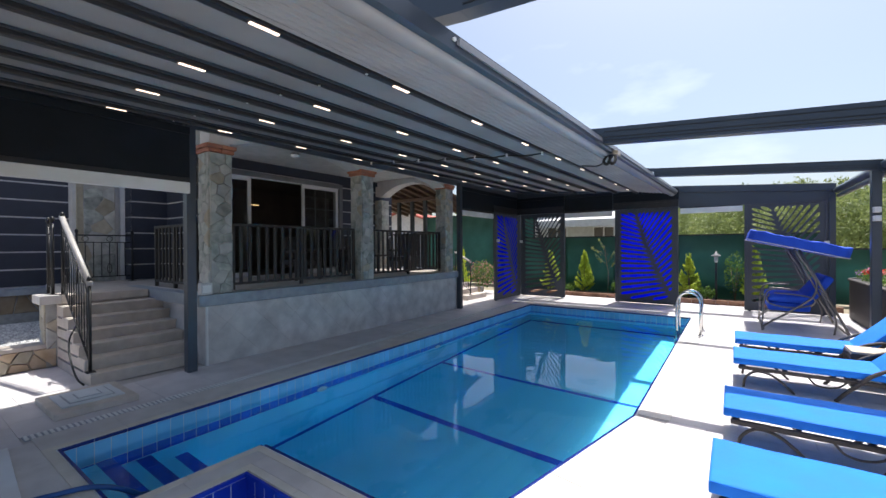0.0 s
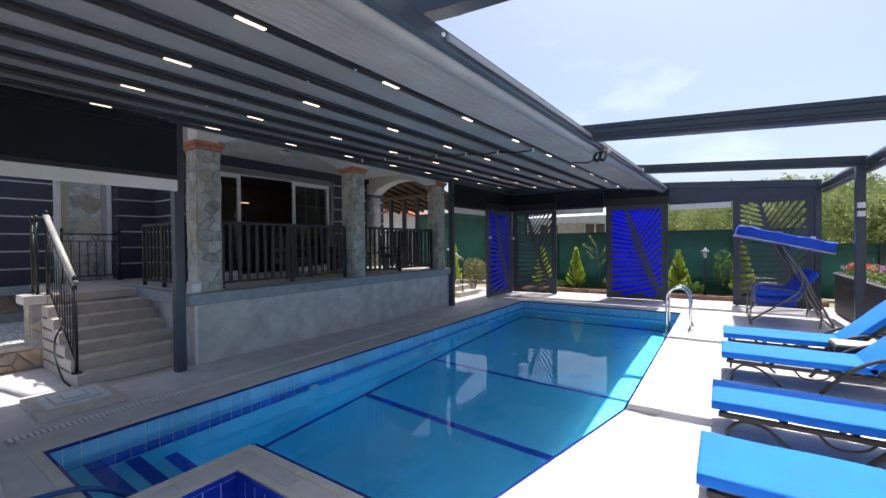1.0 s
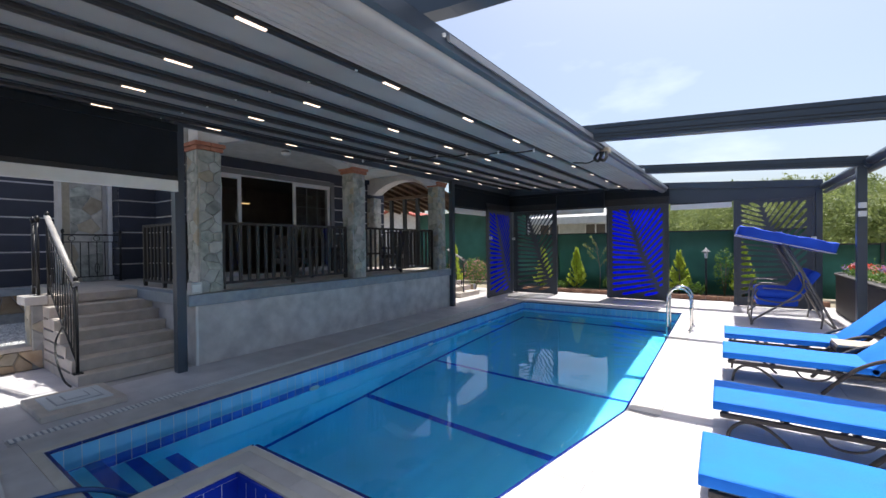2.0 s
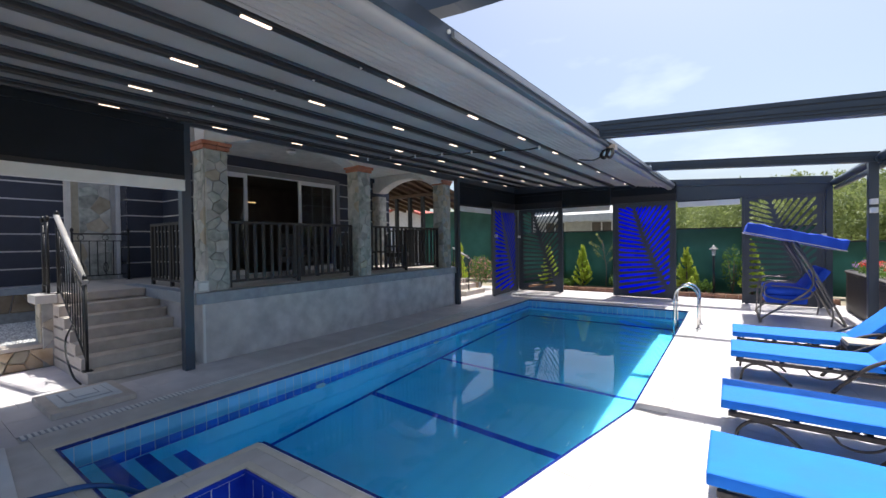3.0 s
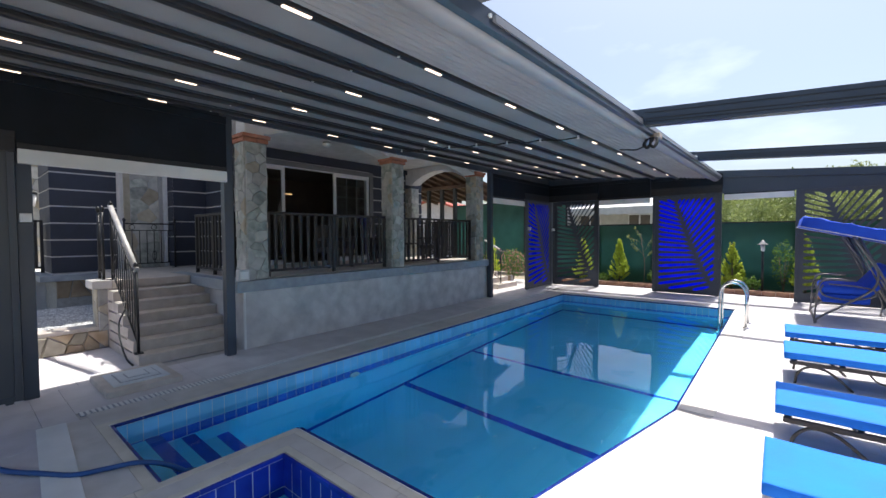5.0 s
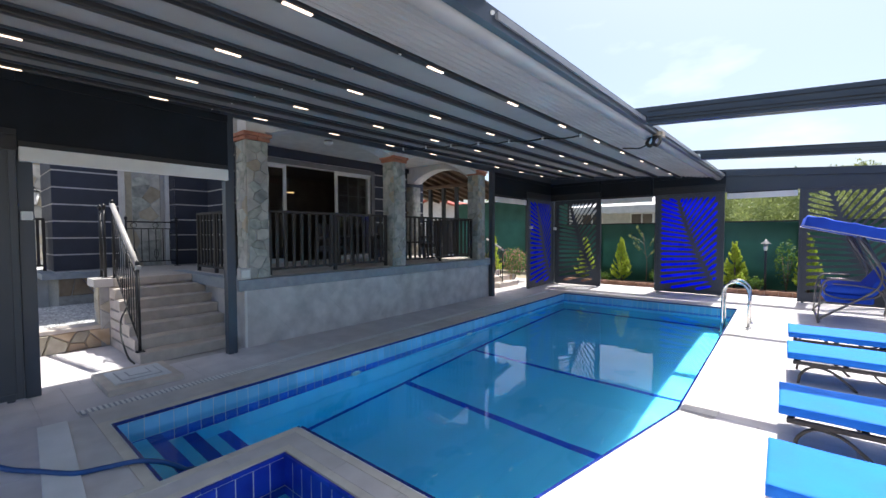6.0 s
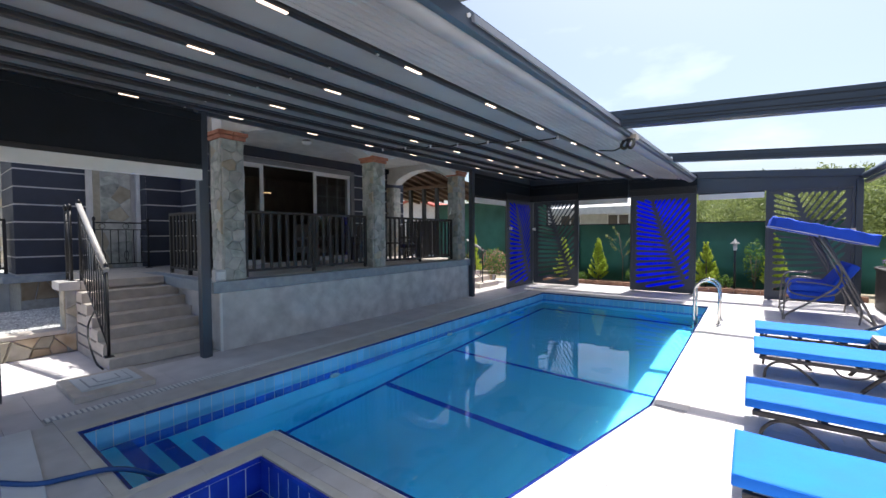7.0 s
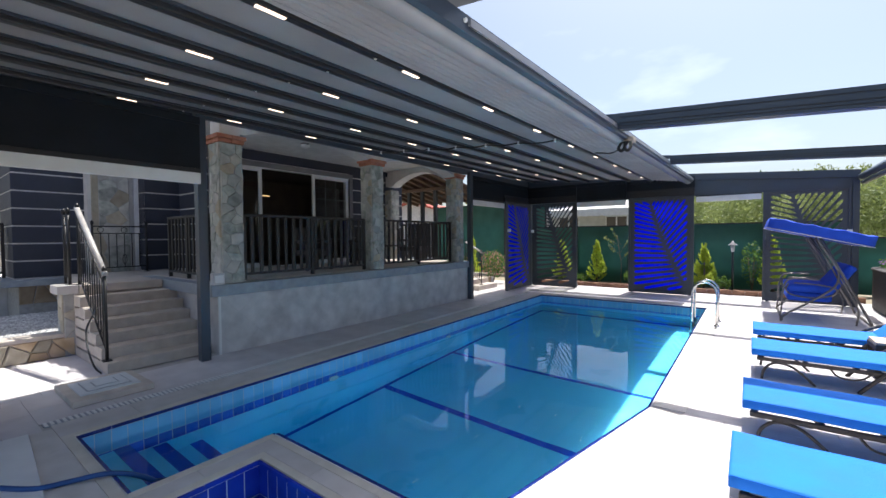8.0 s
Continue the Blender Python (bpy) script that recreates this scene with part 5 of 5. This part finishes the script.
part("hood", bar([(0, 0, 1.36), (0, 0, 1.375), (0, 0, 1.43), (0, 0, 1.50)], [0.13, 0.12, 0.05, 0.012], 10), M["frame_grey"], gl)


# ---- fences ----
def fence(a, b, h, label, step=1.9):
    a, b = Vector((*a, -0.04)), Vector((*b, -0.04))
    n = (b - a).length
    ob = thing("fence", label, "fence", "green fences", at=a)
    ob.rotation_euler = (0, 0, math.atan2(b.y - a.y, b.x - a.x))
    k = max(1, round(n / step))
    w = n / k
    for i in range(k):
        bm = bmesh.new()
        seg = 14
        lo = [[bm.verts.new((i * w + w * j / seg, 0.012 * math.sin(j * 2.4 + i) * (0.3 + 0.7 * math.sin(math.pi * v)), 0.05 + (h - 0.08) * v)) for j in range(seg + 1)] for v in (0, 0.33, 0.66, 1.0)]
        for ra, rb in zip(lo, lo[1:]):
            for j in range(seg):
                bm.faces.new((ra[j], ra[j + 1], rb[j + 1], rb[j])).smooth = True
        bmesh.ops.solidify(bm, geom=bm.faces[:], thickness=0.006)
        part("sheet", bm, M["fence"], ob, "green woven fence sheet")
    for i in range(k + 1):
        part("post", cube(i * w - 0.035, i * w + 0.035, -0.06, -0.015, 0, h + 0.03, 0.004), M["alu_black"], ob)
    part("top_rail", cube(0, n, -0.035, 0.02, h - 0.03, h + 0.01), M["alu_black"], ob)
    return ob


fence((-7.0, 15.5), (2.3, 15.5), 2.12, "dark green sheet fence behind the border")
fence((-13.0, 17.0), (-7.0, 17.0), 3.3, "taller dark green sheet fence by the far steps")
fence((2.3, 16.2), (5.2, 16.2), 1.66, "low dark green sheet fence beside the wood")

# ---- planter by the right hand posts ----
planter = thing("planter", "long dark woven planter with flowers beside the swing", "planter", at=(2.36, 8.2, 0))
out_ = [(0.0, 0.0), (0.0, 5.1), (0.03, 5.45), (0.14, 5.7), (0.34, 5.82), (0.9, 5.82), (0.9, 0.0)]
part("wall", prism(out_, "z", 0.0, 0.90), M["rattan"], planter, "dark woven planter wall")
part("rim", bar([(x, y, 0.90) for x, y in out_], 0.035, 8, True), M["rattan"], planter, "thick woven rim")
part("plank", cube(0.25, 0.45, 0.2, 4.0, 0.905, 0.875, 0.006), M["tabletop"], planter, "pale wooden plank")
fl = thing("flowers", "red, pink and violet flowers growing in the planter", "flowers", at=(2.36, 8.2, 0.92))
leaves("foliage", leaf_cloud(2800, lambda r_: (r_.uniform(0.15, 0.85), r_.uniform(0.2, 5.6), abs(r_.gauss(0, 0.10))), 0.04, 41), M["green"], fl, "low green leaves")
for nm, mt, cnt, sd in (("red_blossom", "petal_red", 22, 42), ("pink_blossom", "petal_pink", 8, 43), ("violet_blossom", "petal_violet", 8, 44)):
    rr_ = random.Random(sd)
    heads = [(rr_.uniform(0.15, 0.6), rr_.uniform(0.3, 5.5), rr_.uniform(0.12, 0.25)) for _ in range(cnt)]
    leaves(nm, leaf_cloud(cnt * 34, lambda r_: (lambda c: (c[0] + r_.gauss(0, 0.04), c[1] + r_.gauss(0, 0.04), c[2] + r_.gauss(0, 0.035)))(r_.choice(heads)), 0.03, sd), M[mt], fl, "clustered blossoms")

# ---- veranda chairs, dim behind the railing ----
def chair(x, y, turn, label):
    ob = thing("veranda_chair", label, "chair", "veranda chairs", at=(x, y, TZ + 0.012))
    ob.rotation_euler = (0, 0, radians(turn))
    part("seat", cube(-0.27, 0.27, -0.27, 0.27, 0.30, 0.42, 0.03), M["rattan"], ob)
    part("backrest", cube(-0.27, 0.27, 0.21, 0.29, 0.42, 0.90, 0.03), M["rattan"], ob)
    for sx in (-0.29, 0.29):
        part("armrest", cube(sx - 0.035, sx + 0.035, -0.27, 0.25, 0.56, 0.62, 0.015), M["rattan"], ob)
        for sy in (-0.24, 0.24):
            part("leg", cube(sx - 0.025, sx + 0.025, sy - 0.025, sy + 0.025, 0.0, 0.56), M["rattan"], ob)


chair(-7.3, 5.3, 90, "dark rattan armchair on the veranda")
chair(-7.4, 7.0, 60, "dark rattan armchair on the veranda")
chair(-7.3, 8.4, 120, "dark rattan armchair on the veranda")
chair(-8.2, 7.6, -90, "dark rattan armchair near the house wall")
vt = thing("veranda_table", "low dark rattan table on the veranda", "table", at=(-7.9, 8.2, TZ + 0.012))
part("top", cube(-0.35, 0.35, -0.35, 0.35, 0.42, 0.46, 0.01), M["rattan"], vt)
for sx in (-0.3, 0.3):
    for sy in (-0.3, 0.3):
        part("leg", cube(sx - 0.025, sx + 0.025, sy - 0.025, sy + 0.025, 0.0, 0.42), M["rattan"], vt)

# ---- beyond the veranda ----
shed = thing("timber_shelter", "brown timber shelter roof on dark posts beyond the veranda", "shelter", at=(-10.0, 12.0, 0))
for x in (-0.48, 0.18, 0.8):
    part("post", cube(x - 0.06, x + 0.06, -0.06, 0.06, 0, 3.45), M["alu_black"], shed)
part("beam", cube(-2.0, 1.6, -0.07, 0.07, 3.45, 3.56), M["wood"], shed)
part("roof_panel", prism([(-1.6, 4.02), (2.4, 3.22), (2.4, 3.27), (-1.6, 4.07)], "x", -2.6, 1.8), M["wood"], shed, "brown timber boards")
for k in range(9):
    x = -2.0 + k * 0.45
    part("roof_rafter", prism([(-1.55, 3.88), (2.3, 3.11), (2.3, 3.23), (-1.55, 4.0)], "x", x - 0.04, x + 0.04), M["wood"], shed)

fs = setting("garden_steps", cube(-8.6, -6.85, 11.2, 12.4, -0.04, 0.14), M["step"], "pale garden steps beside the veranda", "steps")
part("step", cube(-8.6, -7.2, 11.2, 12.4, 0.14, 0.30), M["step"], fs)
part("step", cube(-8.6, -7.55, 11.2, 12.4, 0.30, 0.46), M["step"], fs)
setting("path", cube(-9.5, -6.3, 9.9, 14.3, -0.045, -0.01), M["coping"], "pale sunlit garden path", "path")
gw = setting("garden_wall", cube(-9.6, -7.2, 12.6, 12.75, -0.04, 0.3), M["mortar"], "low stone garden wall by the path", "wall")
stones(gw, (-9.6, 12.6, 0.0), (1, 0), 2.4, 0.32, 0.22, M["stone_warm"], 91, 0.04, 0.01)
iron_panel((-7.0, 11.6, 0.14), (-8.0, 12.2, 0.46), 1.05, "black iron handrail beside the garden steps", handrail_mat=M["handrail"])


def far_house(name, x, y, w, d, h, turn, wall, roof, label, windows, rise=1.4, over=0.5):
    ob = thing(name, label, "house", "", at=(x, y, 0))
    ob.rotation_euler = (0, 0, radians(turn))
    part("wall", cube(-w / 2, w / 2, -d / 2, d / 2, -0.04, h), M[wall], ob)
    e, t_ = d / 2 + over, 0.12
    rf_ = part("roof", prism([(-e, h - 0.1), (0, h + rise), (e, h - 0.1), (e, h - 0.1 + t_), (0, h + rise + t_), (-e, h - 0.1 + t_)], "x", -w / 2 - over, w / 2 + over), M[roof], ob)
    part("gable", prism([(-d / 2, h), (d / 2, h), (0, h + rise * 0.98)], "x", -w / 2, w / 2), M[wall], ob)
    for k in range(int((w + 2 * over) / 0.3)):
        for sg in (-1, 1):
            part("tile_row", bar([(-w / 2 - over + 0.15 + 0.3 * k, sg * (d / 2 + over), h + 0.02), (-w / 2 - over + 0.15 + 0.3 * k, 0, h + rise + 0.12)], 0.07, 6), M[roof], rf_)
    for wx_, wz in windows:
        wd = part("window", cube(wx_ - 0.55, wx_ + 0.55, -d / 2 - 0.04, -d / 2 + 0.02, wz, wz + 1.2), M["frame_white"], ob)
        for sx in (-0.26, 0.26):
            # opaque pane, coloured with the shade of the room behind
            part("pane", cube(wx_ + sx - 0.22, wx_ + sx + 0.22, -d / 2 - 0.06, -d / 2 - 0.041, wz + 0.08, wz + 1.12), M["indoor_shade"], wd)
    return ob


far_house("neighbour_house", -24.0, 30.5, 9, 8, 3.3, -74, "plaster", "roof_red", "white neighbouring house with a red tiled roof", ((-2.5, 1.0), (0.5, 1.0), (3, 1.0)))
far_house("white_building", -8.6, 25.0, 8, 6, 3.6, 15, "plaster", "plaster", "long white building behind the green fence", ((-2.6, 1.6), (0.0, 1.6), (2.4, 1.6)), 0.5)
can2 = thing("white_awning", "white scalloped awning on the far building", "awning", at=(-6.4, 21.0, 3.05))
for k in range(9):
    part("scallop", prism([(0.0, -0.28), (0.1, -0.34), (0.25, -0.36), (0.40, -0.34), (0.5, -0.28), (0.5, 0.0), (0.0, 0.0)], "y", 0.0, 0.01), M["plaster"], can2).location = (-2.4 + 0.5 * k, 0, 0)
part("cover", prism([(0.0, 0.0), (1.6, 0.55), (1.6, 0.57), (0.0, 0.02)], "x", -2.4, 2.1), M["plaster"], can2)
for x in (-2.3, 2.0):
    part("pole", cube(x - 0.03, x + 0.03, 0.02, 0.08, -3.09, 0.0), M["plaster"], can2)

# ---- wooded hill ----
hill = bmesh.new()
gx, gy = 44, 16
hv = []
for j in range(gy + 1):
    row = []
    for i in range(gx + 1):
        x, y = -150 + 300 * i / gx, 34 + 190 * j / gy
        t = max(0.0, min(1.0, (y - 38) / 130))
        side = 0.72 + 0.28 / (1 + math.exp(-(x + 18) / 14))
        z = -0.3 + 12.5 * t * t * (3 - 2 * t) * side + 0.8 * noise.noise(Vector((x * 0.03, y * 0.03, 0))) * t
        row.append(hill.verts.new((x, y, z)))
    hv.append(row)
for ra, rb in zip(hv, hv[1:]):
    for i in range(gx):
        hill.faces.new((ra[i], ra[i + 1], rb[i + 1], rb[i])).smooth = True
hill_z = [[v.co.z for v in row] for row in hv]
setting("backdrop", hill, surf("hill scrub", (0.07, 0.10, 0.03), (0.14, 0.15, 0.06), 0.25, 0.95), "scrubby green hillside", "hill")


def ground_at(x, y):
    i = min(gx, max(0, round((x + 150) / 300 * gx)))
    j = min(gy, max(0, round((y - 34) / 190 * gy)))
    return hill_z[j][i] if y > 34 else -0.04


wood_v, wood_f = [], []
trunks = bmesh.new()
r = random.Random(17)
for k in range(1000):
    y = 44 + 130 * r.random() ** 1.3
    x = r.uniform(-0.75, 0.85) * y + 4
    if y < 48 and x < 3:
        continue
    z0 = ground_at(x, y)
    h, w = r.uniform(4.5, 8.0) * (0.6 if y < 34 else 1.0), r.uniform(1.2, 2.2)
    near = y < 66
    lobes = [(r.gauss(0, w * 0.42), r.gauss(0, w * 0.42), h * r.uniform(0.12, 0.93), w * r.uniform(0.35, 0.6)) for _ in range(9)]

    def spot(r_):
        a, b, c, q = r_.choice(lobes)
        p = Vector((r_.gauss(0, 1), r_.gauss(0, 1), r_.gauss(0, 1))).normalized() * q * r_.uniform(0.6, 1.05)
        return (x + a + p.x, y + b + p.y, z0 + c + p.z)
    v, f = leaf_cloud(620 if near else 240, spot, 0.16 if near else 0.30, 1000 + k)
    base = len(wood_v)
    wood_v += v
    wood_f += [tuple(q + base for q in fc) for fc in f]
    if near:
        tube(trunks, [(x, y, z0 - 0.1), (x + 0.05, y, z0 + h * 0.15), (x, y, z0 + h * 0.3)], [0.09, 0.07, 0.05], 6)
tagged(leaves("far_wood", (wood_v, wood_f), M["forest"]), "green pine wood on the far hillside", "wood", "", "stuff")
tagged(part("far_trunks", trunks, M["bark"]), "brown trunks of the far wood", "trunks", "", "stuff")

# ---- deck stones and coping, laid last ----
TILE = 0.6
CUT = [((DIAG[0][0] + DIAG_N[0] * 0.285, DIAG[0][1] + DIAG_N[1] * 0.285), DIAG_N)]
polys = aslant(band(-6.27, -5.275, 0.8, 13.4, 0.5, TILE))
polys += list(band(-6.21, -2.99, -0.4, 0.55, 0.537, 0.475)) + list(band(-6.21, -5.0, 0.55, 0.8, 0.6, 0.25))
polys += list(band(-8.05, -6.21, -1.6, 1.62, TILE, TILE))
polys += list(band(-0.39, 2.35, 4.6, 11.75, TILE, TILE)) + list(band(-1.3, 2.35, 1.4, 4.6, TILE, TILE, CUT))
polys += list(band(-5.0, 2.35, 11.75, 14.3, TILE, TILE))
lay("deck_tile", polys, M["deck"], 0.0012, -0.008, 0.0, floor)
cop = aslant(band(-5.155, -4.79, 0.86, 11.75, 0.365, 0.6)) + list(band(-5.0, -3.28, 0.55, 0.86, 0.57, 0.31))
cop += list(band(-3.19, -3.04, -0.4, 1.93, 0.15, 0.58)) + list(band(-3.04, -1.28, 1.79, 1.93, 0.56, 0.14))
cop += list(band(-4.82, -0.39, 11.46, 11.75, 0.6, 0.29)) + list(band(-0.68, -0.39, 4.6, 11.46, 0.29, 0.6))
lay("coping_stone", cop, M["coping"], 0.0012, -0.008, 0.004, floor)
rims = aslant(band(-4.79, -4.71, 0.86, 11.75, 0.08, 0.6)) + list(band(-4.65, -3.25, 0.86, 0.94, 0.5, 0.08))
rims += list(band(-3.27, -3.19, -0.4, 2.0, 0.08, 0.6)) + list(band(-3.04, -2.97, -0.4, 1.79, 0.07, 0.6))
rims += list(band(-3.19, -1.28, 1.93, 2.0, 0.6, 0.07)) + list(band(-2.97, -1.28, 1.72, 1.79, 0.6, 0.07))
lay("rim_stone", rims, M["cream"], 0.0012, -0.008, 0.005, floor)
dia = []
ux, uy = 0.54 / _dl, 2.53 / _dl
for k in range(5):
    a0, a1 = _dl * k / 5, _dl * (k + 1) / 5
    q = [(-1.23 + ux * s + DIAG_N[0] * o, 2.02 + uy * s + DIAG_N[1] * o) for s, o in ((a0, 0.0), (a0, 0.28), (a1, 0.28), (a1, 0.0))]
    dia.append(q if area(q) and (q[1][0] - q[0][0]) * (q[2][1] - q[1][1]) - (q[1][1] - q[0][1]) * (q[2][0] - q[1][0]) > 0 else q[::-1])
lay("coping_stone", dia, M["coping"], 0.002, -0.008, 0.004, floor)
